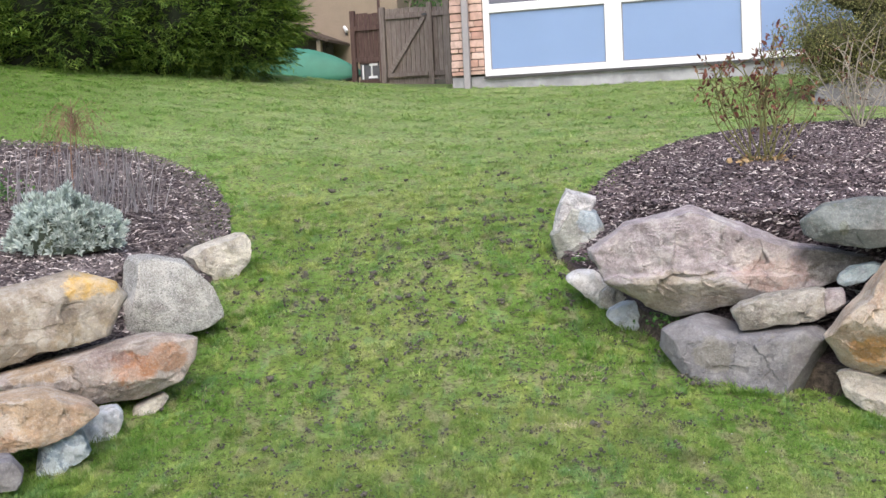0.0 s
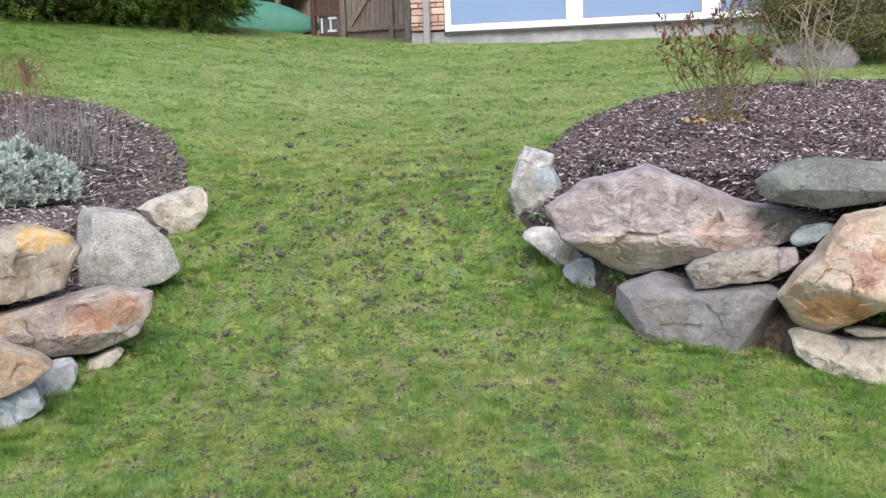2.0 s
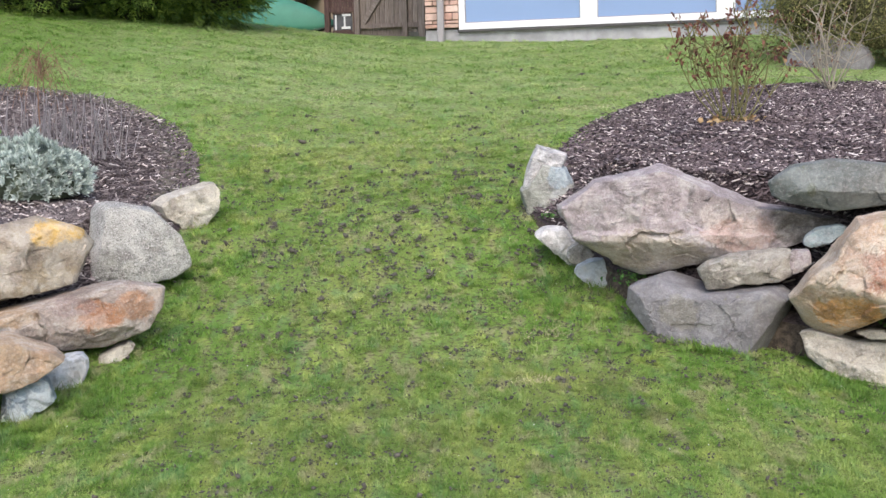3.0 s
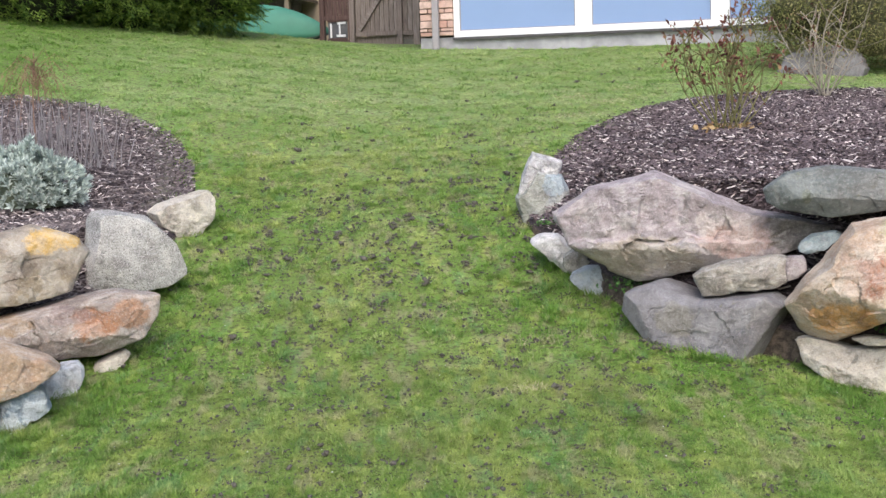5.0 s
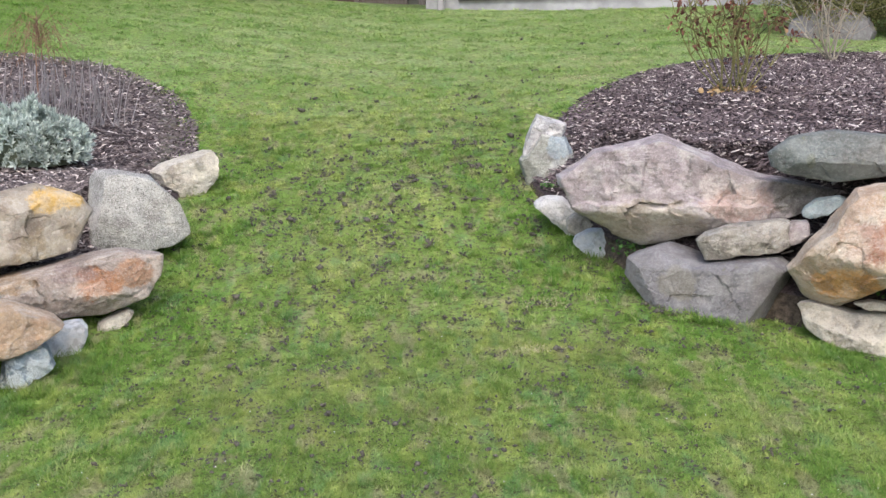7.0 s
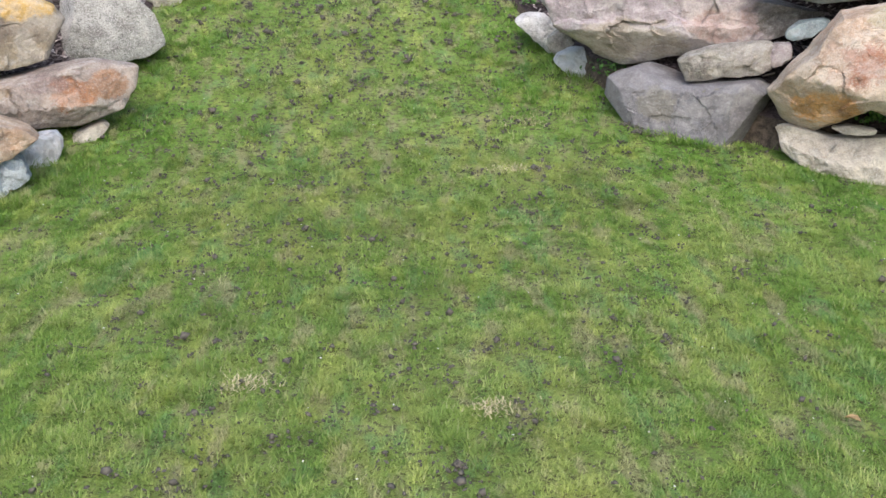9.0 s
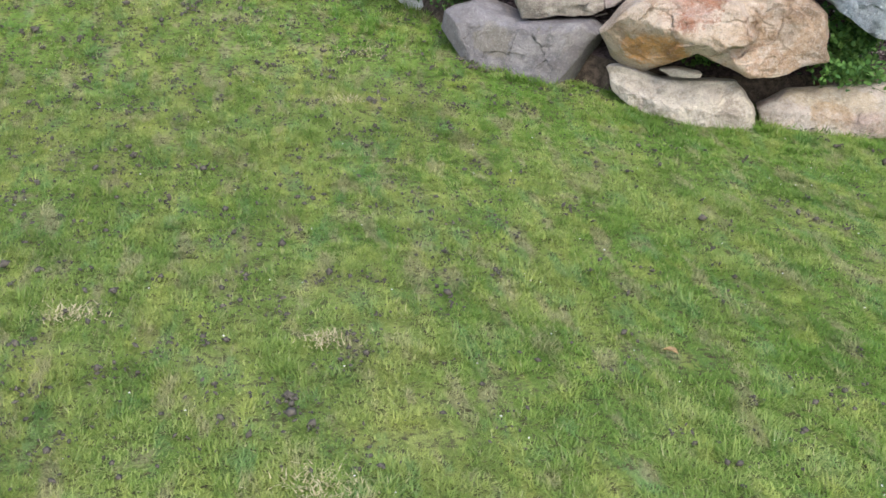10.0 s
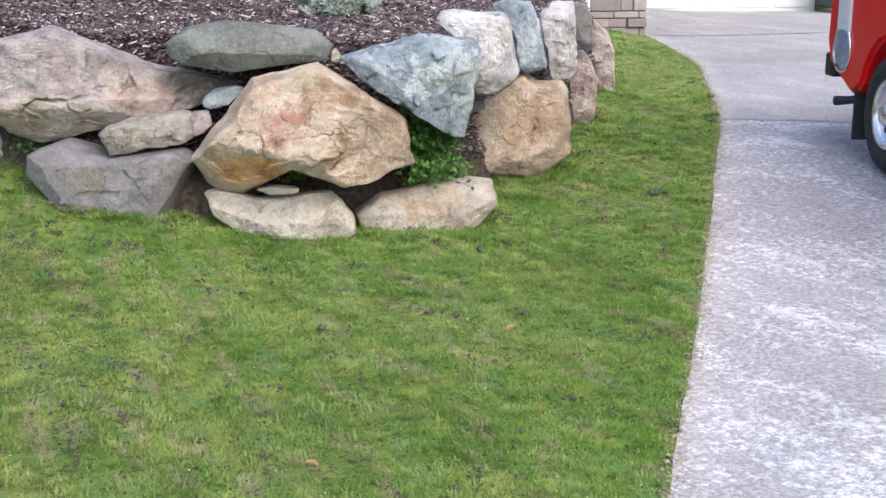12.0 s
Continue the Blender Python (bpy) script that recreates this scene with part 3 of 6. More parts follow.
FINE_B, FINE_R = np.arange(-60, 60.5, 1.0), np.arange(0, 40.1, 0.1)
table = np.array([np.interp(FINE_R, REACH, row) for row in RISE])
table = np.array([np.interp(FINE_B, BEARINGS, table[:, j]) for j in range(len(FINE_R))]).T
soft = np.exp(-(np.arange(-8, 9) / 4.0) ** 2)
soft /= soft.sum()
table = np.array([np.convolve(np.pad(row, 8, "edge"), soft, "valid") for row in table])
soft = np.exp(-(np.arange(-5, 6) / 2.5) ** 2)
soft /= soft.sum()
table = np.array([np.convolve(np.pad(col, 5, "edge"), soft, "valid") for col in table.T]).T


def height(x, y):
    x, y = np.asarray(x, float), np.asarray(y, float)
    r = np.clip(np.hypot(x, y), 0, 39.9) * 10
    b = np.degrees(np.arctan2(x, y))
    fade = np.clip((150 - np.abs(b)) / 60, 0, 1)
    b = np.clip(b, -60, 59.99) + 60
    i, j = b.astype(int), r.astype(int)
    u, v = b - i, r - j
    i2, j2 = np.minimum(i + 1, 120), np.minimum(j + 1, 400)
    z = table[i, j] * (1 - u) * (1 - v) + table[i2, j] * u * (1 - v) + table[i, j2] * (1 - u) * v + table[i2, j2] * u * v
    wave = 0.012 * np.sin(x * 2.3 + 1.1 * np.sin(y * 1.7)) * np.sin(y * 2.1 + 0.7) * np.clip(r / 30, 0, 1) * np.clip((350 - r) / 50, 0, 1)
    return z * fade + wave


# ground sheet, out to the horizon
rings = np.concatenate([np.arange(0.1, 8, 0.16), np.arange(8, 30, 0.3), np.array([32, 36, 40, 60, 120, 300, 800, 2500.0])])
turns = np.radians(np.arange(0, 360, 1.5))
gr, gt = np.meshgrid(rings, turns, indexing="ij")
gx, gy = gr * np.sin(gt), gr * np.cos(gt) - 1.0
gz = height(gx, gy)
nr, ntn = gr.shape
idx = np.arange(nr * ntn).reshape(nr, ntn)
quads = np.stack([idx[:-1], np.roll(idx, -1, 1)[:-1], np.roll(idx, -1, 1)[1:], idx[1:]], -1).reshape(-1, 4)
ground = part_mesh("ground", quick_mesh("ground", np.stack([gx, gy, gz], -1).reshape(-1, 3), quads[:, ::-1], THATCH, True))
tagged(ground, "patchy mown lawn rising between two planting beds", "lawn", kind="structure")

# driveway: concrete slabs with open joints, flush with the lawn
DRIVE_LEFT = np.array([(0.4, -7), (0.35, -1.5), (1.2, 1.51), (2.24, 2.63), (3.5, 3.96), (4.6, 5.15), (6.62, 7.35), (7.35, 8.3), (8.45, 9.75), (9.05, 10.9), (9.5, 12.0), (10.3, 14.2), (11.9, 15.25)])
DRIVE_RIGHT = np.array([(6.5, -8), (6.6, -4.5), (6.8, -2.2), (7.0, -0.9), (7.6, 0.6), (8.6, 2.4), (10.4, 3.9), (11.4, 5.4), (12.8, 7.3), (13.8, 8.8), (14.8, 10.6), (16.0, 12.4), (17.0, 13.6)])
driveway = thing("driveway", pose(0, 0, 0), "pale worn concrete driveway with open joints", "driveway", kind="structure")
cuts = (0, 1, 2, 6, 10, 12)
for a, b in zip(cuts[:-1], cuts[1:]):
    along = np.linspace(a + (0.003 if a else 0), b - 0.003, 14 * (b - a))
    left = np.stack([np.interp(along, range(13), DRIVE_LEFT[:, i]) for i in (0, 1)], 1)
    right = np.stack([np.interp(along, range(13), DRIVE_RIGHT[:, i]) for i in (0, 1)], 1)
    wig = 0.006 * np.sin(along * 9) + 0.005 * np.sin(along * 23 + 1)
    left[:, 0] += wig
    across = np.linspace(0, 1, 24)
    pts = left[:, None] * (1 - across[None, :, None]) + right[:, None] * across[None, :, None]
    z = height(pts[..., 0], pts[..., 1]) + 0.007
    top = np.concatenate([pts, z[..., None]], -1)
    low = top - [0, 0, 0.12]
    na, nb = z.shape
    ids = np.arange(na * nb).reshape(na, nb)
    q = np.stack([ids[:-1, :-1], ids[:-1, 1:], ids[1:, 1:], ids[1:, :-1]], -1).reshape(-1, 4)
    rim = np.concatenate([ids[0], ids[1:, -1], ids[-1, -2::-1], ids[-2:0:-1, 0]])
    side = np.stack([rim, np.roll(rim, -1), np.roll(rim, -1) + na * nb, rim + na * nb], -1)
    me = quick_mesh("slab", np.concatenate([top.reshape(-1, 3), low.reshape(-1, 3)]), np.concatenate([q, side]), CONCRETE if a < 6 else SMOOTH_CONCRETE)
    part_mesh("slab", me, driveway)
DRIVE = np.concatenate([DRIVE_LEFT, DRIVE_RIGHT[::-1]])

# planting beds: raised mulch tops held by soil banks
def bed(name, outline, lawn_edge, top, label, apron=0.0):
    ring = rounded(outline, 8)
    edge = np.array(lawn_edge, float)
    mid = ring.mean(0)
    steps = np.linspace(0.02, 1, 26)
    pts = mid + (ring - mid)[None] * steps[:, None, None]
    out = ring - mid
    out /= np.linalg.norm(out, axis=1)[:, None]

    def level(x, y):
        h = height(x, y)
        s = np.clip(near(edge, x, y, False) / 1.3, 0, 1)
        s = s * s * (3 - 2 * s)
        return h + 0.035 + np.maximum(top(x, y) - h - 0.035, 0) * s + 0.02 * np.sin(x * 5.1 + y) * np.sin(y * 4.3) * s

    def bank(x, y):
        """Height of the top, and of the bank outside it."""
        off = np.where(inside(ring, x, y), 0, near(ring, x, y))
        h = height(x, y)
        extra = apron * np.exp(-((x - 2.5) / 0.75) ** 2) * (y < 8)
        off = np.where(off > 0.15, 0.15 + (off - 0.15) * 0.11 / (0.11 + extra), off)
        return h + (level(x, y) - h) * np.interp(off, (0, 0.05, 0.15, 0.26), (1, 0.75, 0.42, 0.18))

    z = level(pts[..., 0], pts[..., 1])
    rows = [np.concatenate([pts, z[..., None]], -1)]
    for push, frac in ((0.05, 0.75), (0.15, 0.42), (0.26, 0.18), (0.30, -0.12)):
        wide = push + (apron * np.exp(-((ring[:, 0] - 2.5) / 0.75) ** 2) * (ring[:, 1] < 8) if push > 0.2 else 0 * ring[:, 0])
        p = ring + out * wide[:, None]
        h = height(p[:, 0], p[:, 1])
        zz = h + (z[-1] - h) * max(frac, 0) + min(frac, 0)
        rows.append(np.concatenate([p, zz[:, None]], -1)[None])
    v = np.concatenate(rows)
    a, b = v.shape[:2]
    ids = np.arange(a * b).reshape(a, b)
    q = np.stack([ids[:-1], np.roll(ids, -1, 1)[:-1], np.roll(ids, -1, 1)[1:], ids[1:]], -1).reshape(-1, 4)
    me = quick_mesh(name, v.reshape(-1, 3), q, MULCH, True)
    me.materials.append(SOIL)
    kinds = np.zeros(len(q), np.int32)
    kinds[len(q) - b:] = 1
    me.polygons.foreach_set("material_index", kinds)
    tagged(part_mesh(name, me), label, "planting bed", kind="structure")
    return ring, level, bank


RIGHT_OUT = ((1.12, 9.2), (1.18, 8.5), (1.42, 7.85), (1.95, 7.38), (2.66, 6.98), (3.48, 6.75), (4.2, 6.98), (4.95, 7.6), (5.78, 8.4), (6.7, 9.45), (7.6, 10.9), (8.0, 12.0), (7.0, 12.95), (5.0, 13.0), (3.55, 12.75), (2.7, 12.4), (2.0, 11.5), (1.52, 10.4))
LEFT_OUT = ((-1.96, 9.3), (-1.93, 8.7), (-1.98, 8.1), (-2.3, 7.45), (-2.75, 7.05), (-4.0, 6.6), (-6.0, 6.8), (-7.5, 9.0), (-6.5, 11.4), (-4.4, 12.0), (-3.3, 12.2), (-2.5, 11.6), (-2.13, 10.7), (-1.98, 9.9))
right_ring, right_level, right_bank = bed("planting_bed_right", RIGHT_OUT, RIGHT_OUT[11:] + RIGHT_OUT[:1], lambda x, y: 1.13 + 0.1 * (y - 7.4) + 0.08 * np.exp(-((x - 2.6) ** 2 + (y - 9.4) ** 2)), "raised bed of dark bark mulch above the boulder wall", 0.36)
left_ring, left_level, left_bank = bed("planting_bed_left", LEFT_OUT, LEFT_OUT[8:] + LEFT_OUT[:1], lambda x, y: 0.9 + 0.2 * (y - 7.8), "raised bed of brown bark mulch with dead stalks")

# ---- boulders ----
FEET = []


def scramble(i, j, k, salt):
    """Repeatable random numbers from 0 to 1 for whole-number places."""
    n = (i * 73856093) ^ (j * 19349663) ^ (k * 83492791) ^ (salt * 2654435)
    n = (n ^ (n >> 13)) & 0x7FFFFFFF
    n = (n * 1274126177) & 0x7FFFFFFF
    return ((n ^ (n >> 16)) & 0xFFFFF) / 0xFFFFF


def grain(p, salt=0):
    """Smooth random field in space, from -1 to 1."""
    i = np.floor(p).astype(np.int64)
    f = p - i
    f = f * f * (3 - 2 * f)
    res = 0
    for c in itertools.product((0, 1), repeat=3):
        w = np.prod([f[:, a] if c[a] else 1 - f[:, a] for a in range(3)], axis=0)
        res = res + w * scramble(i[:, 0] + c[0], i[:, 1] + c[1], i[:, 2] + c[2], salt)
    return res * 2 - 1


def rugged(p, octaves, salt=0, gain=0.5):
    return sum(gain**o * grain(p * 2.03**o + 17.3 * o, salt + o) for o in range(octaves))


def broken(x, z, cell, salt):
    """A face broken into small flats: for each place the tilt and step of the flat that it lies on."""
    u, v = x / cell, z / cell
    i, j = np.floor(u).astype(np.int64), np.floor(v).astype(np.int64)
    best, own_i, own_j, du, dv = np.full(len(x), 9.0), i, j, u * 0, v * 0
    for a, b in itertools.product((-1, 0, 1), repeat=2):
        cu, cv = u - (i + a + scramble(i + a, j + b, i * 0, salt)), v - (j + b + scramble(i + a, j + b, i * 0, salt + 1))
        far = cu * cu + cv * cv
        hit = far < best
        best, own_i, own_j = np.where(hit, far, best), np.where(hit, i + a, own_i), np.where(hit, j + b, own_j)
        du, dv = np.where(hit, cu, du), np.where(hit, cv, dv)
    r = [scramble(own_i, own_j, own_i * 0, salt + 2 + q) * 2 - 1 for q in range(3)]
    return (r[0] * du + r[1] * dv + 0.45 * r[2]) * cell


def straightened(p, slack):
    """Which corners of a closed outline to keep so that its sides run straight, to within a share of its size."""
    slack = slack * math.sqrt(float(np.ptp(p[:, 0]) * np.ptp(p[:, 1])))
    n = len(p)

    def between(i, j):
        if j - i < 2:
            return []
        a, d = p[i], p[j % n] - p[i]
        q = p[i + 1:j] - a
        off = np.abs(q[:, 0] * d[1] - q[:, 1] * d[0]) / (np.hypot(*d) + 1e-9)
        m = int(off.argmax())
        return [] if off[m] < slack else between(i, i + 1 + m) + [i + 1 + m] + between(i + 1 + m, j)

    first = int(np.hypot(*p.T).argmax())
    p = np.roll(p, -first, 0)
    half = int(np.hypot(*(p - p[0]).T).argmax())
    keep = [0] + between(0, half) + [half] + between(half, n)
    return sorted((q + first) % n for q in keep)


ROUGH = {"granite": 0.3, "tan": 0.75, "pink": 0.8, "orange": 0.9, "greenish": 0.7, "rust": 0.8, "foot": 0.85, "slate": 0.45, "chip": 0.5, "slab": 0.4, "orangecap": 0.7, "blue": 1.2, "quartz": 1.3, "white": 1.15}


def rock(kind, centre, bearing, size, radii, ledges=(), planes=()):
    """A boulder: an uneven outline given as radii round its face; the face is split into a few large flats that meet in edges, chipped
    round the rim and broken into small flats. planes: large flats as (heading in degrees, start as a share of the half size, slope)."""
    w, d, h = (s / 2 for s in size)
    bm = bmesh.new()
    bmesh.ops.create_icosphere(bm, subdivisions=6 if max(size) > 0.6 else 5 if max(size) > 0.3 else 4, radius=1)
    v = np.array([tuple(q.co) for q in bm.verts])
    k = len(radii)
    own = np.random.default_rng(int(abs(centre[0] * 977 + centre[1] * 131 + centre[2] * 61)))
    salt = int(own.integers(1, 9999))
    rough = ROUGH.get(kind, 1.0)
    corners = np.array([(r * math.cos(2 * math.pi * i / k), r * math.sin(2 * math.pi * i / k)) for i, r in enumerate(radii)])
    kept = straightened(corners * (w, h), 0.022 if rough < 0.4 else 0.038)
    corners, turns_ = corners[kept], np.array(kept) * 2 * math.pi / k
    th = np.arctan2(v[:, 2], v[:, 0]) % (2 * math.pi)
    i = (np.searchsorted(turns_, th, "right") - 1) % len(kept)
    a, b = corners[i], corners[(i + 1) % len(kept)]
    dv = np.stack([np.cos(th), np.sin(th)], 1)
    edge = b - a
    rho = (a[:, 0] * edge[:, 1] - a[:, 1] * edge[:, 0]) / (dv[:, 0] * edge[:, 1] - dv[:, 1] * edge[:, 0] + 1e-9)
    lat = np.arcsin(np.clip(v[:, 1], -1, 1))
    thick = min(0.85 * min(w, h), 0.26)
    big = max(w, h)
    turn_ = 0.9
    s = np.clip((lat + math.pi / 2) / (math.pi / 2 + turn_), 0, 1)
    back_ = np.clip((lat - turn_) / (math.pi / 2 - turn_), 0, 1) * math.pi / 2
    rim = np.stack([dv[:, 0] * w * 9 + 3, dv[:, 1] * h * 9, lat * 0], 1)
    ring = np.where(lat < turn_, s ** 0.85, np.cos(back_) ** 0.6) * (1.055 + 0.03 * rough * rugged(rim, 3, salt))
    x, z = ring * rho * dv[:, 0] * w, ring * rho * dv[:, 1] * h
    u_, w_ = x / w, z / h
    spot_ = np.stack([x, 0 * x, z], 1) + own.uniform(-9, 9, 3)
    jag = rugged(spot_ * 6 / max(big, 0.25), 4, salt + 11, 0.6)
    # the large flats
    depth = thick * (1.0 + own.normal(0, 0.10) * u_ + own.uniform(-0.30, -0.10) * w_)
    flats = list(planes)
    for k_ in range(2 if planes else 4):
        flats.append((k_ * (170 if planes else 90) + own.uniform(-40, 40), own.uniform(0.45, 0.8), own.uniform(0.2, 0.6)))
    soft_ = 0.03 if kind == "granite" else 0.004
    for head, start, slope in flats:
        ca, sa = math.cos(radians(head)), math.sin(radians(head))
        reach_ = float(np.interp(head % 360, np.linspace(0, 360, k + 1), list(radii) + [radii[0]])) * math.hypot(ca * w, sa * h)
        fall = thick * 1.0 - slope * (ca * x + sa * z - start * reach_) - 0.02 * rough * jag * big
        gap = depth - fall
        depth = depth - 0.5 * (gap + np.sqrt(gap * gap + soft_**2))
    # the rim, chipped more and less
    inward = (1.0 - s) * rho * np.hypot(dv[:, 0] * w, dv[:, 1] * h)
    steep = 5.2 + 2.2 * grain(np.stack([dv[:, 0] * 2.5, dv[:, 1] * 2.5, lat * 0], 1) + 31.0, salt + 3)
    depth = np.minimum(depth, steep * (inward + 0.012 * rough * jag) + 0.1 * thick)
    for pu, pw, *sides, lift in ledges:
        side = np.min([(u_ - pu) * nu + (w_ - pw) * nw for nu, nw in zip(sides[::2], sides[1::2])], axis=0) + 0.07 * jag
        depth += lift * (np.clip(side / 0.03, -1, 1) * 0.5) * np.clip(1.25 - s, 0.1, 1)
    # small flats and grain
    wx, wz = x + 0.02 * jag, z + 0.02 * rugged(spot_ * 9, 3, salt + 5)
    inner = np.clip((1 - s) * 3.5 - 0.25, 0, 1)
    depth += rough * inner * (0.14 * broken(wx, wz, 0.30 * max(big, 0.2), salt) + 0.10 * broken(wx, wz, 0.11 * max(big, 0.3), salt + 40))
    depth = np.maximum(depth, thick * 0.06) * (1 - s**30) ** 0.5
    push = np.where(lat < turn_, -depth, d * np.sin(back_) ** 0.8)
    p = np.stack([x, push, z], 1)
    fine = 0.010 * rugged(p * 9 + spot_[0], 3, salt + 60) + 0.006 * np.abs(rugged(p * 26 + spot_[0], 3, salt + 70)) * 1.2
    way = np.stack([x / w * 0.6, np.where(push < 0, -0.8, 0.3), z / h * 0.6], 1)
    p = p + way * (fine * rough * min(big / 0.3, 1))[:, None]
    for v_, c in zip(bm.verts, p):
        v_.co = c
    bm.normal_update()
    for e in bm.edges:
        e.smooth = e.calc_face_angle(0) < 0.42
    mat, label = ROCK[kind]
    place = Matrix.Translation(centre) @ Matrix.Rotation(-radians(bearing), 4, "Z")
    ob = part("boulder", bm, mat, None, label, place, True)
    FEET.append((centre[0], centre[1], w * math.cos(radians(bearing)), -w * math.sin(radians(bearing))))
    return tagged(ob, "", "boulder", "boulders of the retaining walls")


rock("orangecap", (-2.31, 6.81, 0.74), -19, (0.96, 0.90, 0.54), (0.92, 0.96, 1.01, 1.07, 1.09, 1.13, 1.10, 1.07, 1.06, 1.07, 0.98, 0.90, 0.85, 0.81, 0.79, 0.79, 0.80, 0.84, 0.91, 1.00, 1.08, 1.02, 0.98, 0.96, 0.96, 0.97, 1.00, 1.06, 1.13, 1.25, 1.41, 1.17, 1.01, 0.88, 0.78, 0.70, 0.65, 0.62, 0.60, 0.59, 0.60, 0.61, 0.64, 0.69, 0.75, 0.85, 0.90, 0.90), planes=((20, 0.1, 0.35), (90, 0.45, 0.9), (265, 0.6, 0.6)))
rock("granite", (-1.80, 7.85, 0.745), -26, (0.67, 0.80, 0.54), (0.85, 0.83, 0.82, 0.80, 0.78, 0.77, 0.77, 0.79, 0.82, 0.87, 0.87, 0.88, 0.91, 0.96, 1.03, 1.08, 1.15, 1.10, 0.99, 0.92, 0.88, 0.85, 0.83, 0.84, 0.85, 0.88, 0.93, 1.01, 1.12, 1.22, 1.18, 1.16, 1.15, 1.06, 1.00, 0.95, 0.93, 0.92, 0.93, 0.96, 1.00, 1.01, 1.02, 1.05, 1.11, 1.04, 0.95, 0.89))
rock("pale", (-1.67, 8.95, 0.89), -24, (0.48, 0.60, 0.37), (0.92, 0.96, 1.04, 1.14, 1.17, 1.25, 1.04, 0.87, 0.77, 0.71, 0.67, 0.66, 0.67, 0.70, 0.76, 0.82, 0.88, 0.98, 0.91, 0.84, 0.79, 0.78, 0.79, 0.80, 0.84, 0.91, 1.01, 0.98, 0.97, 1.00, 0.93, 0.88, 0.87, 0.88, 0.91, 0.92))
rock("rust", (-1.97, 6.68, 0.46), -29, (1.15, 0.80, 0.345), (0.92, 0.96, 0.99, 1.05, 1.13, 1.25, 1.25, 1.20, 1.14, 0.98, 0.87, 0.76, 0.68, 0.63, 0.59, 0.57, 0.56, 0.57, 0.58, 0.62, 0.66, 0.73, 0.83, 0.98, 0.94, 0.88, 0.85, 0.83, 0.82, 0.77, 0.70, 0.65, 0.61, 0.65, 0.71, 0.80, 0.93, 1.00, 1.00, 1.02, 0.97, 0.95, 0.94, 0.94, 0.93, 0.90, 0.89, 0.90), planes=((90, 0.15, 0.6), (270, 0.3, 0.7), (10, 0.6, 0.4)))
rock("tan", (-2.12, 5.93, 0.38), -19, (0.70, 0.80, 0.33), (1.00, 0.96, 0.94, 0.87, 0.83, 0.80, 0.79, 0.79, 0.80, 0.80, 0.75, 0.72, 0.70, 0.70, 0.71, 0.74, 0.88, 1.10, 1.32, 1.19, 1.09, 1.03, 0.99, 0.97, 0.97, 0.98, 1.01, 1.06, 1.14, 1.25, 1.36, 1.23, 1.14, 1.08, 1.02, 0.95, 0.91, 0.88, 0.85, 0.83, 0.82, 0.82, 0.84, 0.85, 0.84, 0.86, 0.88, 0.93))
rock("blue", (-1.95, 6.00, 0.18), -18, (0.27, 0.40, 0.31), (0.96, 0.96, 0.94, 0.96, 1.04, 0.91, 0.89, 0.88, 0.83, 0.86, 0.86, 0.97, 1.24, 1.16, 0.72, 0.52, 0.46, 0.46, 0.50, 0.63))
rock("quartz", (-1.88, 6.46, 0.20), -16, (0.24, 0.40, 0.23), (0.76, 0.93, 1.13, 1.19, 1.04, 0.94, 0.81, 0.79, 0.84, 1.00, 0.95, 0.95, 1.02, 1.02, 0.99, 0.79, 0.71, 0.72, 0.71, 0.69))
rock("pale", (-1.70, 6.79, 0.22), -14, (0.23, 0.40, 0.19), (0.44, 0.61, 1.12, 1.11, 0.83, 0.66, 0.59, 0.59, 0.65, 0.78, 0.83, 0.99, 1.13, 1.18, 0.74, 0.58, 0.43, 0.37, 0.35, 0.37))
rock("slab", (-2.14, 5.61, 0.19), -21, (0.23, 0.50, 0.16), (1.00, 0.94, 0.97, 1.00, 0.89, 0.89, 0.97, 1.21, 1.13, 0.98, 0.95, 1.01, 1.22, 1.23, 1.04, 0.99, 1.04, 1.21, 1.13, 1.01))
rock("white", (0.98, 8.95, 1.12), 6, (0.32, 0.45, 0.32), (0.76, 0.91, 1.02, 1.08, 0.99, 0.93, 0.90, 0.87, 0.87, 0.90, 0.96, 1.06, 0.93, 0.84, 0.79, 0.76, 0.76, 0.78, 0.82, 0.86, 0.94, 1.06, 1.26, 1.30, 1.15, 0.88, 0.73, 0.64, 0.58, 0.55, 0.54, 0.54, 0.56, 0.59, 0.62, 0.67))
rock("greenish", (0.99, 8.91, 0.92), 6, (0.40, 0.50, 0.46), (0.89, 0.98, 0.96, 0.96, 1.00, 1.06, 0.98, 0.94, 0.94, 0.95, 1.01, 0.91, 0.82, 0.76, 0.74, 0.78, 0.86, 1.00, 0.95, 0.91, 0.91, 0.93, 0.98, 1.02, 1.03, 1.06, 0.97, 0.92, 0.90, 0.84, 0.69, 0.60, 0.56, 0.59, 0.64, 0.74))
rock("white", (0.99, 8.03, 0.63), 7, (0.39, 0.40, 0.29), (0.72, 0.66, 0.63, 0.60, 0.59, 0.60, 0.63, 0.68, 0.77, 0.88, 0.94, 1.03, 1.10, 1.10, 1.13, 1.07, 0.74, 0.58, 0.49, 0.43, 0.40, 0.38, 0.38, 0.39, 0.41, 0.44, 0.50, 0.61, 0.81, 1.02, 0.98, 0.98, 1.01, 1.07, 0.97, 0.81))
rock("grey", (1.09, 7.82, 0.61), 8, (0.19, 0.40, 0.17), (0.86, 0.69, 0.62, 0.62, 0.69, 0.88, 0.94, 0.91, 0.97, 1.05, 1.00, 1.05, 1.09, 1.00, 1.01, 0.96, 0.96, 1.06, 0.96, 0.97))
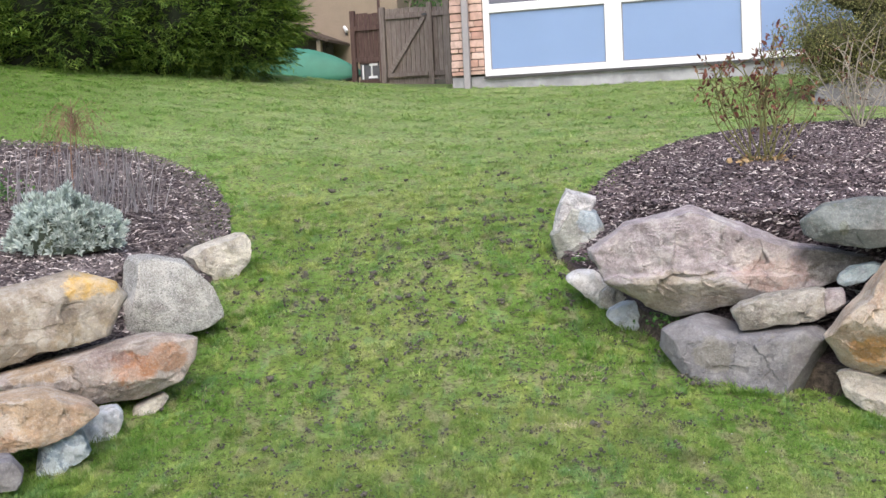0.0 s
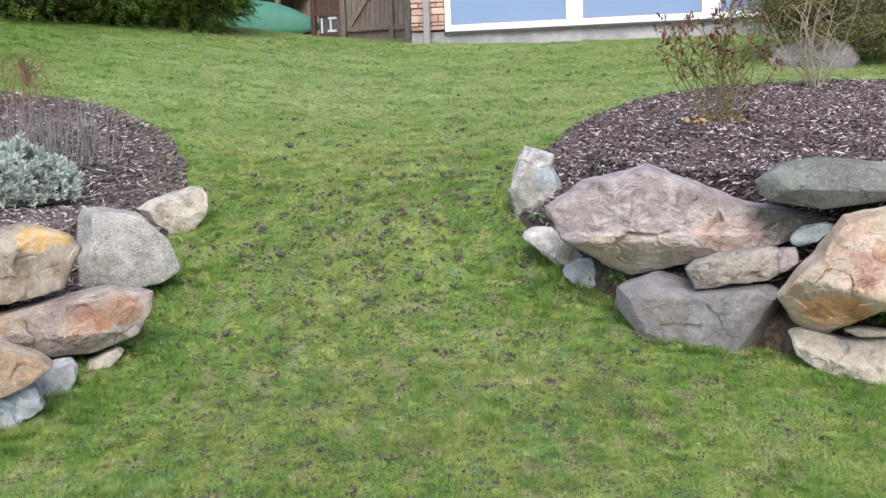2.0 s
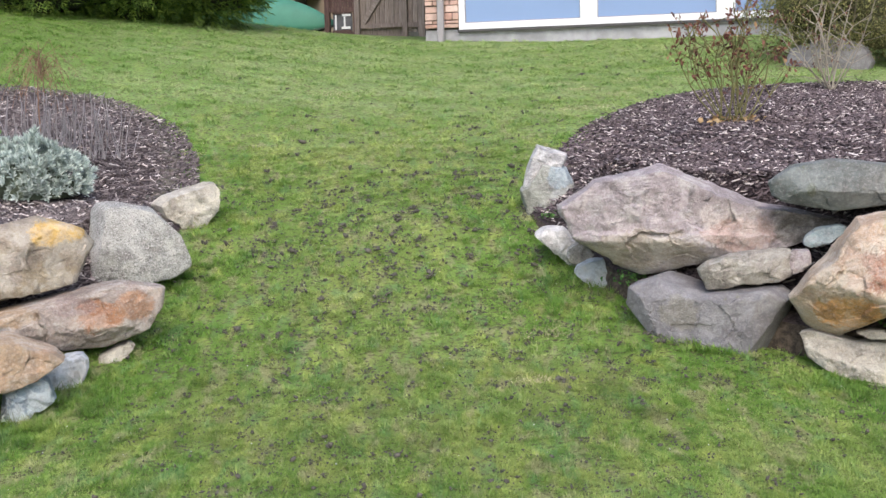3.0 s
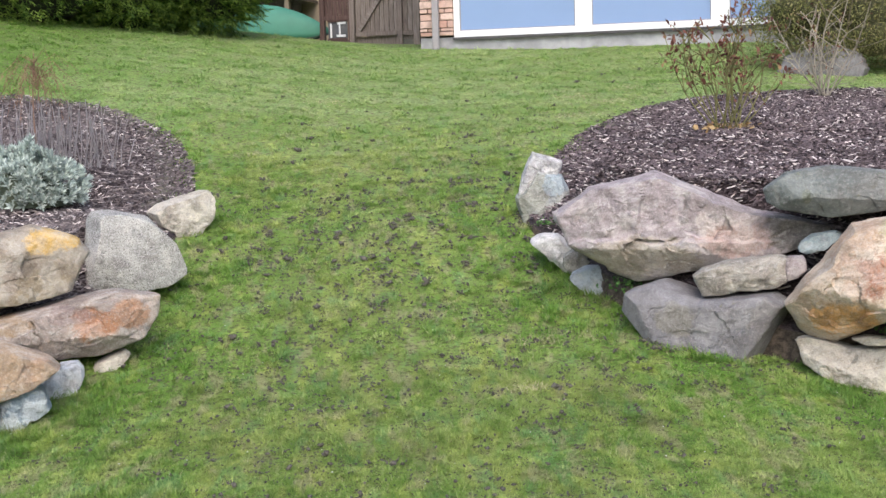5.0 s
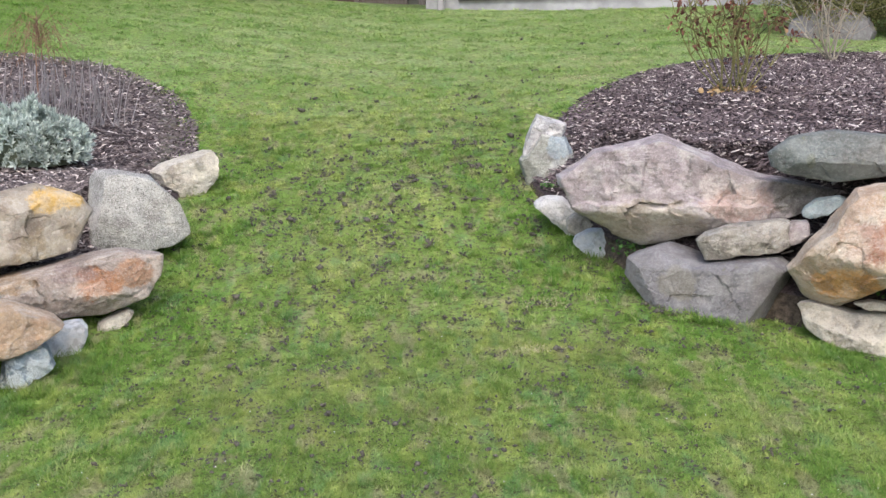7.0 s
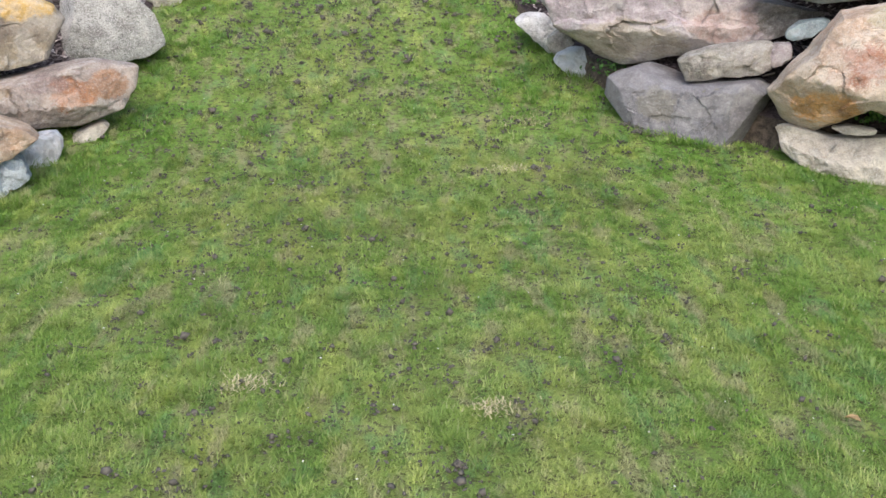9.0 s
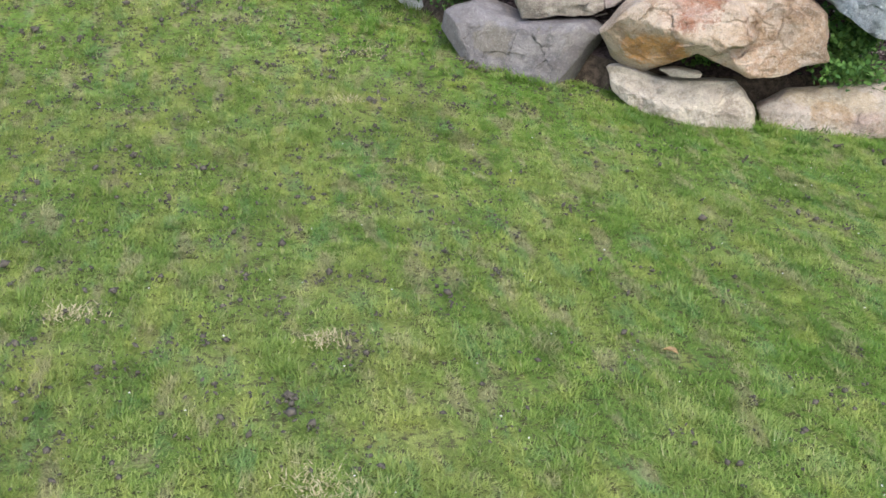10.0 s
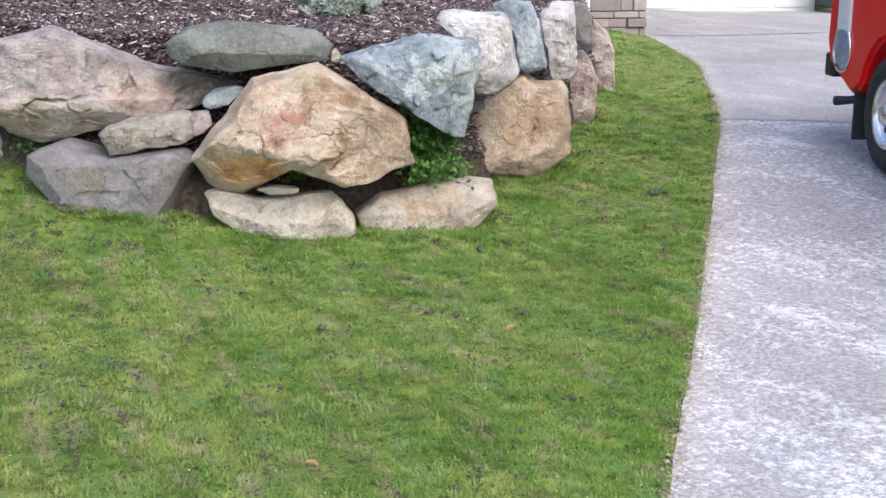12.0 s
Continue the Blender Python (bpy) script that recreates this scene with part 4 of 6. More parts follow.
rock("quartz", (1.16, 7.71, 0.47), 9, (0.29, 0.35, 0.25), (0.94, 0.92, 0.89, 0.96, 1.04, 0.95, 0.96, 0.96, 0.99, 0.97, 0.71, 0.61, 0.59, 0.62, 0.71, 0.79, 0.99, 1.08, 1.17, 1.02))
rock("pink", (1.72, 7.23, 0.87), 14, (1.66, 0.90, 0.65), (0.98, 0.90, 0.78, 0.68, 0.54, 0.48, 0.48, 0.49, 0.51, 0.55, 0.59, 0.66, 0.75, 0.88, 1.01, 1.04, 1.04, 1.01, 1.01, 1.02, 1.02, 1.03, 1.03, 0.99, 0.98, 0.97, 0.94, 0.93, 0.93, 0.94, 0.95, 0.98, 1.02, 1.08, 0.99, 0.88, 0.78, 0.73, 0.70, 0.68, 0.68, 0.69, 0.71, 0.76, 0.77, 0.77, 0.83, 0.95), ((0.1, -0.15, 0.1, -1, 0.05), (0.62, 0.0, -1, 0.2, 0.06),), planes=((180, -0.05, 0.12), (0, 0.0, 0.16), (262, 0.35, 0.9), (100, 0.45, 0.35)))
rock("slate", (2.44, 6.61, 1.10), 20, (0.90, 0.75, 0.28), (1.00, 0.97, 0.96, 0.96, 0.98, 0.99, 0.94, 0.91, 0.90, 0.90, 0.90, 0.91, 0.94, 0.98, 1.03, 1.07, 1.13, 1.09, 1.07, 1.06, 1.02, 1.00, 1.00, 1.01, 0.99, 1.00, 1.02, 1.05, 1.04, 1.06, 1.08, 1.04, 1.02, 1.01, 1.03, 0.98, 0.94, 0.92, 0.92, 0.92, 0.91, 0.91, 0.94, 0.98, 1.04, 1.01, 0.99, 0.99), planes=((90, 0.1, 0.5), (270, 0.3, 0.9), (0, 0.75, 0.5)))
rock("chip", (2.30, 6.72, 0.81), 19, (0.23, 0.40, 0.14), (0.70, 0.95, 1.18, 1.11, 0.82, 0.71, 0.68, 0.72, 0.70, 0.74, 0.88, 1.04, 1.18, 1.14, 0.83, 0.71, 0.64, 0.56, 0.54, 0.58))
rock("grey", (1.85, 6.75, 0.63), 15, (0.50, 0.50, 0.24), (0.99, 1.01, 1.06, 1.15, 1.30, 1.27, 1.02, 0.87, 0.78, 0.73, 0.70, 0.69, 0.69, 0.70, 0.74, 0.80, 0.87, 0.94, 0.99, 0.97, 0.99, 1.04, 1.12, 1.21, 1.06, 0.88, 0.78, 0.71, 0.68, 0.66, 0.69, 0.74, 0.82, 0.96, 1.02, 1.01), planes=((90, 0.35, 0.8), (270, 0.2, 0.4)))
rock("pink", (2.14, 6.66, 0.67), 18, (0.12, 0.40, 0.14), (0.99, 1.01, 1.16, 1.23, 1.02, 0.96, 0.99, 1.15, 1.22, 1.02, 0.95, 0.99, 1.14, 1.15, 0.84, 0.72, 0.69, 0.68, 0.72, 0.86))
rock("slab", (1.68, 6.86, 0.34), 34, (0.94, 0.60, 0.49), (0.84, 0.87, 0.93, 1.01, 1.14, 1.20, 1.13, 1.00, 0.91, 0.84, 0.74, 0.67, 0.65, 0.70, 0.82, 1.03, 1.11, 1.14, 1.16, 1.15, 1.13, 1.08, 1.03, 0.94, 0.86, 0.82, 0.78, 0.77, 0.75, 0.71, 0.68, 0.67, 0.67, 0.68, 0.71, 0.75, 0.82, 0.91, 0.99, 1.08, 1.08, 1.04, 0.94, 0.88, 0.84, 0.82, 0.81, 0.82), planes=((90, 0.75, 0.8), (0, 0.8, 0.7)))
rock("orange", (2.59, 6.22, 0.67), 22, (1.20, 0.90, 0.68), (0.90, 0.89, 0.85, 0.83, 0.80, 0.78, 0.77, 0.78, 0.80, 0.84, 0.91, 1.01, 0.98, 0.96, 0.94, 0.92, 0.88, 0.83, 0.79, 0.76, 0.74, 0.74, 0.75, 0.77, 0.83, 0.91, 1.00, 1.08, 1.10, 1.13, 1.17, 1.16, 1.15, 0.81, 0.63, 0.60, 0.73, 0.83, 0.89, 0.98, 0.99, 1.02, 1.07, 1.13, 1.13, 1.02, 0.94, 0.91), ((0.31, -0.30, -0.6, 0.8, -0.92, -0.30, 0.15), (0.1, 0.45, -0.3, -1, 0.04),), planes=((20, 0.05, 0.3), (95, 0.2, 0.35), (250, 0.55, 0.8)))
rock("pale", (2.43, 6.22, 0.17), 21, (0.86, 0.50, 0.35), (0.92, 0.90, 0.89, 0.89, 0.90, 0.92, 0.96, 1.03, 0.96, 0.87, 0.80, 0.76, 0.73, 0.72, 0.72, 0.73, 0.89, 1.25, 1.32, 1.19, 1.02, 0.91, 0.83, 0.75, 0.69, 0.65, 0.62, 0.61, 0.60, 0.61, 0.63, 0.66, 0.68, 0.72, 0.77, 0.84, 0.90, 0.94, 1.01, 1.07, 1.10, 1.15, 1.20, 1.15, 1.13, 1.06, 0.99, 0.94), planes=((90, 0.05, 1.1), (200, 0.3, 0.4)))
rock("foot", (3.26, 6.04, 0.17), 28, (0.79, 0.50, 0.37), (0.90, 0.96, 1.03, 1.06, 1.11, 1.18, 1.28, 1.19, 1.14, 1.04, 0.93, 0.85, 0.80, 0.76, 0.74, 0.74, 0.74, 0.76, 0.79, 0.85, 0.87, 0.88, 0.91, 0.96, 1.00, 1.00, 1.01, 1.04, 1.07, 1.00, 0.96, 0.93, 0.92, 0.90, 0.90, 0.91, 0.95, 1.00, 0.97, 0.93, 0.90, 0.89, 0.90, 0.86, 0.84, 0.83, 0.84, 0.86), planes=((90, 0.1, 1.0),))
rock("blue", (3.21, 6.16, 0.88), 28, (0.77, 0.80, 0.55), (0.94, 0.96, 1.01, 1.08, 1.14, 1.22, 1.35, 1.23, 1.13, 1.07, 1.03, 1.01, 0.97, 0.92, 0.89, 0.88, 0.89, 0.94, 1.02, 1.10, 1.13, 0.96, 0.82, 0.66, 0.56, 0.49, 0.44, 0.40, 0.37, 0.35, 0.34, 0.33, 0.33, 0.33, 0.35, 0.36, 0.39, 0.43, 0.53, 0.71, 1.08, 1.26, 1.14, 1.05, 0.99, 0.96, 0.93, 0.93), planes=((100, 0.35, 0.7), (330, 0.2, 0.5), (215, 0.3, 0.7)))
rock("white", (3.80, 6.41, 1.02), 31, (0.50, 0.60, 0.50), (0.92, 0.91, 0.92, 0.97, 1.04, 1.14, 1.12, 1.04, 0.99, 0.98, 1.00, 1.05, 1.15, 1.30, 1.24, 0.03, 0.03, 0.03, 0.03, 0.03, 0.03, 0.04, 0.04, 0.05, 0.08, 0.14, 0.52, 0.95, 0.99, 1.05, 1.05, 1.07, 1.10, 1.09, 1.05, 0.97))
rock("blue", (4.32, 6.73, 1.09), 33, (0.36, 0.60, 0.47), (0.79, 0.75, 0.74, 0.76, 0.79, 0.81, 0.86, 0.94, 0.98, 0.97, 1.00, 1.05, 1.14, 1.19, 1.29, 0.38, 0.34, 0.31, 0.29, 0.29, 0.29, 0.30, 0.33, 0.37, 0.43, 0.55, 0.72, 0.89, 1.00, 1.02, 1.07, 1.17, 1.25, 1.12, 0.95, 0.85))
rock("white", (4.86, 7.09, 1.02), 34, (0.28, 0.60, 0.54), (0.90, 0.91, 1.00, 1.24, 1.05, 1.00, 1.02, 1.09, 1.17, 0.76, 0.62, 0.57, 0.58, 0.66, 0.95, 0.94, 1.02, 1.15, 1.22, 0.99))
rock("slab", (5.35, 7.48, 1.08), 36, (0.15, 0.50, 0.36), (0.90, 0.91, 0.92, 0.85, 0.86, 0.96, 1.05, 1.23, 1.13, 0.84, 0.73, 0.71, 0.76, 0.76, 0.75, 0.82, 1.02, 1.13, 1.22, 0.99))
rock("tan", (4.25, 6.83, 0.45), 33, (0.89, 0.80, 0.80), (0.99, 1.01, 1.02, 1.05, 1.10, 1.17, 1.19, 1.07, 0.98, 1.00, 1.03, 0.92, 0.82, 0.75, 0.70, 0.67, 0.65, 0.64, 0.65, 0.65, 0.67, 0.70, 0.74, 0.81, 0.90, 0.98, 1.02, 1.07, 1.15, 1.19, 1.15, 1.13, 1.08, 1.03, 1.00, 0.99, 1.00, 0.96, 0.95, 0.95, 0.90, 0.85, 0.86, 0.88, 0.93, 0.99, 1.01, 0.99), ((0.45, 0.0, -1, 0.1, 0.05), (0.0, -0.6, 0.1, 1, 0.05),))
rock("red", (5.52, 7.71, 0.57), 36, (0.22, 0.60, 0.65), (0.97, 1.05, 0.93, 0.89, 0.87, 0.93, 1.00, 1.01, 0.94, 0.95, 0.97, 0.96, 1.05, 1.06, 1.04, 0.98, 1.02, 1.12, 1.08, 0.99))
rock("red", (6.44, 8.70, 0.71), 36, (0.23, 0.60, 0.70), (0.89, 0.85, 0.72, 0.69, 0.72, 0.75, 0.85, 1.13, 1.20, 0.99, 0.75, 0.66, 0.64, 0.72, 0.92, 0.95, 0.94, 1.03, 1.23, 0.98))
rock("slab", (3.83, 6.45, 0.71), 31, (0.11, 0.35, 0.10), (0.91, 0.91, 1.00, 0.84, 0.77, 0.78, 0.89, 1.15, 1.20, 0.98, 0.90, 0.92, 1.04, 1.21, 0.93, 0.82, 0.80, 0.87, 1.06, 1.00))
rock("pale", (2.40, 6.17, 0.35), 21, (0.23, 0.25, 0.05), (0.98, 0.98, 0.78, 0.71, 0.71, 0.79, 1.01, 0.98, 0.97, 1.05, 0.85, 0.78, 0.79, 0.90, 1.03, 0.92, 0.90, 0.99, 1.13, 1.00))
rock("pale", (2.90, 6.48, 1.04), 24, (0.07, 0.30, 0.08), (0.93, 0.76, 0.69, 0.70, 0.79, 0.99, 0.94, 0.97, 1.13, 1.00, 0.90, 0.90, 1.00, 0.99, 0.90, 0.91, 1.02, 1.00, 0.91, 0.92))

# ---- lawn: grass blades, worm casts, dry spots ----
def scatter_lawn(count, near_r, far_r, left=-26.0, right=53.0):
    """Spots spread evenly over a sector of the lawn, clear of the beds and the driveway."""
    b = np.radians(rng.uniform(left, right, count))
    r = np.sqrt(rng.uniform(near_r**2, far_r**2, count))
    x, y = r * np.sin(b), r * np.cos(b)
    keep = ~inside(DRIVE, x + 0.03 * np.sin(y * 9), y)
    for ring in (right_ring, left_ring):
        keep &= ~(inside(ring, x, y) | (near(ring, x, y) < 0.07))
    keep &= (x * 0.292 + y * 0.956) < 17.95
    return x[keep], y[keep]


CAST_SPOTS = ((0.51, 6.51), (-0.37, 5.23), (-0.45, 5.4), (0.52, 6.63), (-0.49, 4.39), (-0.67, 2.95), (1.46, 4.72), (1.83, 3.04), (2.49, 4.65), (2.89, 4.02), (-0.14, 8.03), (-0.29, 8.08), (-0.99, 8.26), (1.08, 5.78))
cx, cy = scatter_lawn(11000, 2.2, 16)
pick = rng.random(len(cx)) < np.where(np.hypot(cx + 0.1, (cy - 7) * 0.35) < 1.5, 0.65, 0.27) * np.where(np.hypot(cx, cy) < 4.6, 0.8, 1.0) * np.where(cx < -1.2, 0.4, 1.0) * np.where(cx > 2.6, 0.35, 1.0) * np.where(np.hypot(cx, cy) > 10, 0.22, 1.0) * np.where(cy > 13, 0.25, 1.0)
cx, cy = np.concatenate([cx[pick], [s[0] for s in CAST_SPOTS] * 3]), np.concatenate([cy[pick], [s[1] for s in CAST_SPOTS] * 3])
cast_r = rng.gamma(1.2, 0.026, len(cx)) + 0.010
cast_r[-len(CAST_SPOTS) * 3:] = 0.07


def bare(x, y):
    """How bare the lawn is: 1 on a worm cast, falling off round it."""
    res = np.zeros(len(x))
    order = np.argsort(y)
    ys = y[order]
    for a, b, r in zip(cx, cy, cast_r):
        lo, hi = np.searchsorted(ys, (b - 2 * r, b + 2 * r))
        ids = order[lo:hi]
        q = np.exp(-((x[ids] - a) ** 2 + (y[ids] - b) ** 2) / (r * r))
        res[ids] = np.maximum(res[ids], q)
    return res


grid = rng.random((256, 256))


def mottle(x, y, cell):
    """Smooth random field with features of the given size."""
    u, v = x / cell + 500.3, y / cell + 500.7
    i, j = np.floor(u).astype(int), np.floor(v).astype(int)
    a, b = u - i, v - j
    a, b = a * a * (3 - 2 * a), b * b * (3 - 2 * b)
    g = lambda p, q: grid[p % 256, q % 256]
    return (g(i, j) * (1 - a) + g(i + 1, j) * a) * (1 - b) + (g(i, j + 1) * (1 - a) + g(i + 1, j + 1) * a) * b


BLADE, BLADE_FACE = ((-0.5, 0, 0), (0.5, 0, 0), (0.12, 0, 1)), ((0, 1, 2),)


def margin(x, y):
    """Distance to the nearest bed or boulder."""
    res = np.minimum(near(right_ring, x, y), near(left_ring, x, y))
    for fx, fy, ax, ay in FEET:
        t = np.clip(((x - fx) * ax + (y - fy) * ay) / (ax * ax + ay * ay), -1, 1)
        res = np.minimum(res, np.maximum(np.hypot(x - fx - t * ax, y - fy - t * ay) - 0.18, 0))
    return res


def lush_and_shade(x, y):
    """Where the grass is thick and deep green: along the beds and the driveway; on the left it paints shade as deeper
    green.
    """
    edge = np.minimum(margin(x, y), near(DRIVE_LEFT, x, y, False) * 1.4 + 0.2) * (0.8 + 0.5 * mottle(x, y, 0.35))
    side = 0.5 * np.clip((x - 0.6) / 1.6, 0, 1) * np.clip((7.5 - y) / 1.5, 0, 1) * (0.4 + 1.2 * mottle(x, y, 0.6))
    top = 0.55 * np.clip((-x - 1.8) / 1.5, 0, 1) + 0.45 * np.clip((y - 11) / 2, 0, 1) * np.clip((-x - 1) / 2, 0, 1) + 0.3 * np.clip((y - 13) / 3, 0, 1)
    return np.clip(1.05 * np.exp(-(edge / 0.58) ** 2) + side + top, 0, 1)


def sward(name, count, near_r, far_r, wide, tall, left=-26.0, right=53.0, each=42, loose=0.030):
    """Turf of small tufts: the blades of a tuft lean outward from its heart and share its height and tone."""
    tx, ty = scatter_lawn(count // each, near_r, far_r, left, right)
    q = len(tx)
    t_high = rng.gamma(6.0, 1 / 6.0, q) * (0.65 + 0.7 * mottle(tx, ty, 0.14))
    t_tone = np.clip(0.5 + 0.15 * rng.normal(0, 1, q) + 0.6 * (mottle(tx + 3, ty * 0.5, 0.085) - 0.5) + 0.55 * (mottle(tx + 9, ty * 0.45, 0.24) - 0.5), 0, 1)
    t_tone = 0.5 + (t_tone - 0.5) * (0.55 if near_r > 10 else 1.0)
    t_lush_shade, t_edge = lush_and_shade(tx, ty), margin(tx, ty)
    who = np.repeat(np.arange(q), each)
    n = len(who)
    off = rng.normal(0, 1, (n, 2)) * (loose * rng.uniform(0.6, 1.5, q))[who][:, None]
    x, y = tx[who] + off[:, 0], ty[who] + off[:, 1]
    keep = (rng.random(n) > bare(x, y) * 0.75) & ~inside(DRIVE, x - 0.004, y)
    for ring in (right_ring, left_ring):
        keep &= ~inside(ring, x, y)
    x, y, off, who = x[keep], y[keep], off[keep], who[keep]
    n = len(x)
    edge = np.exp(-(t_edge[who] / 0.16) ** 2)
    h = tall * rng.uniform(0.6, 1.3, n) * t_high[who] * (1 + 0.7 * edge)
    w = wide * rng.uniform(0.7, 1.3, n)
    out = np.hypot(off[:, 0], off[:, 1]) / loose
    lean = np.clip(0.55 + 0.36 * out + rng.normal(0, 0.25, n), 0.05, 1.4)
    heading = np.arctan2(off[:, 1], off[:, 0]) - math.pi / 2 + rng.normal(0, 0.7, n)
    m = spins_of(heading, -lean, np.zeros(n), w, np.ones(n), h)
    tone = np.clip(t_tone[who] + rng.normal(0, 0.06, n), 0, 1)
    me = strewn(name, BLADE, BLADE_FACE, np.stack([x, y, height(x, y) - 0.004 + 0.022 * mottle(x, y * 0.6 + 5, 0.10)], 1), m, GRASS, lush_shade=t_lush_shade[who], tone=tone)
    return tagged(part_mesh(name, me), "short patchy green lawn grass", "grass", kind="stuff")


for field, values in (("lush_shade", lush_and_shade(gx.ravel(), gy.ravel())), ("tone", np.full(gx.size, 0.4))):
    ground.data.attributes.new(field, "FLOAT", "POINT").data.foreach_set("value", values.astype(np.float32))
sward("lawn_grass", 900000, 1.6, 6.6, 0.0040, 0.019)
sward("lawn_grass", 460000, 6.6, 11.0, 0.0070, 0.021, loose=0.034)
sward("lawn_grass", 380000, 11.0, 21.0, 0.012, 0.024, loose=0.05, each=30)
sward("lawn_grass", 260000, 0.2, 9.0, 0.018, 0.026, 53.0, 334.0)
sward("lawn_grass", 24000, 0.2, 1.6, 0.010, 0.022)

PEBBLE = plain("white_grit", (0.74, 0.73, 0.70), 0.8, 0, 40, 0.2, 0.2)
LUMP = ((0, 0, 0.8), (0.9, 0.1, 0.1), (0.2, 0.85, 0.0), (-0.8, 0.4, 0.15), (-0.6, -0.7, 0.0), (0.5, -0.8, 0.1), (0.1, 0.1, -0.5))
LUMP_FACE = ((0, 1, 2), (0, 2, 3), (0, 3, 4), (0, 4, 5), (0, 5, 1), (6, 2, 1), (6, 3, 2), (6, 4, 3), (6, 5, 4), (6, 1, 5))
per = 15
lx = np.repeat(cx, per) + rng.normal(0, 1, len(cx) * per) * np.repeat(cast_r, per) * 1.0
ly = np.repeat(cy, per) + rng.normal(0, 1, len(cx) * per) * np.repeat(cast_r, per) * 1.0
ls = rng.gamma(1.4, 0.0034, len(lx)) + 0.0014
ls *= np.clip(np.hypot(lx, ly) / 7, 0.8, 1.2)
casts = strewn("worm_casts", LUMP, LUMP_FACE, np.stack([lx, ly, height(lx, ly) + rng.uniform(0.010, 0.030, len(lx))], 1), spins_of(rng.uniform(0, 6.28, len(lx)), rng.normal(0, 0.5, len(lx)), rng.normal(0, 0.5, len(lx)), ls, ls * rng.uniform(0.4, 1.3, len(lx)), ls * rng.uniform(0.5, 1.1, len(lx))), CLOD)
tagged(part_mesh("worm_casts", casts), "small dark muddy worm casts on the lawn", "worm casts", kind="stuff")

along = rng.uniform(1.6, 9.0, 6000)
ex, ey = (np.interp(along, range(13), DRIVE_LEFT[:, i]) for i in (0, 1))
ex, ey = ex + rng.normal(0.004, 0.022, 6000), ey + rng.normal(-0.004, 0.022, 6000)
es = rng.gamma(2.0, 0.0022, 6000) + 0.002
grit = strewn("edge_grit", LUMP, LUMP_FACE, np.stack([ex, ey, height(ex, ey) + 0.006], 1), spins_of(rng.uniform(0, 6.28, 6000), rng.normal(0, 0.4, 6000), rng.normal(0, 0.4, 6000), es, es * rng.uniform(0.5, 1.2, 6000), es * 0.6), GRIT)
tagged(part_mesh("edge_grit", grit), "sandy crumbs along the edge of the driveway", "grit", kind="stuff")

wx, wy = scatter_lawn(420, 2.2, 9.5)
ws = rng.uniform(0.0025, 0.0055, len(wx))
specks = strewn("white_grit", LUMP, LUMP_FACE, np.stack([wx, wy, height(wx, wy) + 0.024], 1), spins_of(rng.uniform(0, 6.28, len(wx)), rng.normal(0, 0.4, len(wx)), rng.normal(0, 0.4, len(wx)), ws, ws * 0.8, ws * 0.7), PEBBLE)
tagged(part_mesh("white_grit", specks), "tiny white grit lying in the lawn", "grit", kind="stuff")

lip = np.concatenate([right_ring[8 * 11:], right_ring[:4], left_ring[8 * 8:], left_ring[:4]])
who = rng.integers(0, len(lip), 5200)
nx_, ny_ = lip[who, 0] + rng.normal(0, 0.035, 5200), lip[who, 1] + rng.normal(0, 0.035, 5200)
nz = rng.gamma(2.0, 0.006, 5200) + 0.006
lip_mesh = strewn("edge_soil", LUMP, LUMP_FACE, np.stack([nx_, ny_, height(nx_, ny_) + 0.02], 1), spins_of(rng.uniform(0, 6.28, 5200), rng.normal(0, 0.4, 5200), rng.normal(0, 0.4, 5200), nz * 1.5, nz, nz), CLOD)
tagged(part_mesh("edge_soil", lip_mesh), "dark crumbly soil along the cut edge of the lawn", "soil", kind="stuff")

DRY_SPOTS = ((0.77, 6.9, 0.10), (0.31, 3.49, 0.06), (0.25, 2.63, 0.10), (-0.5, 3.72, 0.08), (-2.01, 10.75, 0.14), (2.2, 13.1, 0.22), (1.75, 12.4, 0.2), (2.5, 13.9, 0.25), (-0.84, 13.3, 0.2), (1.9, 13.5, 0.2), (0.6, 6.2, 0.07))
sx, sy = [], []
for x, y, r in DRY_SPOTS:
    sx.append(rng.normal(x, r * 0.7, int(90 + r * 1500))), sy.append(rng.normal(y, r * 0.5, int(90 + r * 1500)))
sx, sy = np.concatenate(sx), np.concatenate(sy)
n = len(sx)
dry = strewn("dry_grass", BLADE, BLADE_FACE, np.stack([sx, sy, height(sx, sy) + 0.013], 1), spins_of(rng.uniform(0, 6.28, n), -np.abs(rng.normal(1.1, 0.25, n)), np.zeros(n), rng.uniform(0.003, 0.006, n), np.ones(n), rng.uniform(0.018, 0.034, n)), leafy("straw_blade", (0.48, 0.43, 0.24), (0.68, 0.61, 0.40)))
tagged(part_mesh("dry_grass", dry), "pale dry straw patches in the lawn", "dry grass", kind="stuff")

# ---- bark mulch ----
CHIP_SHAPE = ((-0.5, -0.5, 0), (0.5, -0.35, 0), (0.45, 0.5, 0), (-0.4, 0.4, 0), (-0.4, -0.4, 1), (0.42, -0.3, 0.8), (0.4, 0.3, 1), (-0.45, 0.35, 0.9))
CHIP_FACE = ((4, 5, 6, 7), (0, 1, 5, 4), (1, 2, 6, 5), (2, 3, 7, 6), (3, 0, 4, 7))


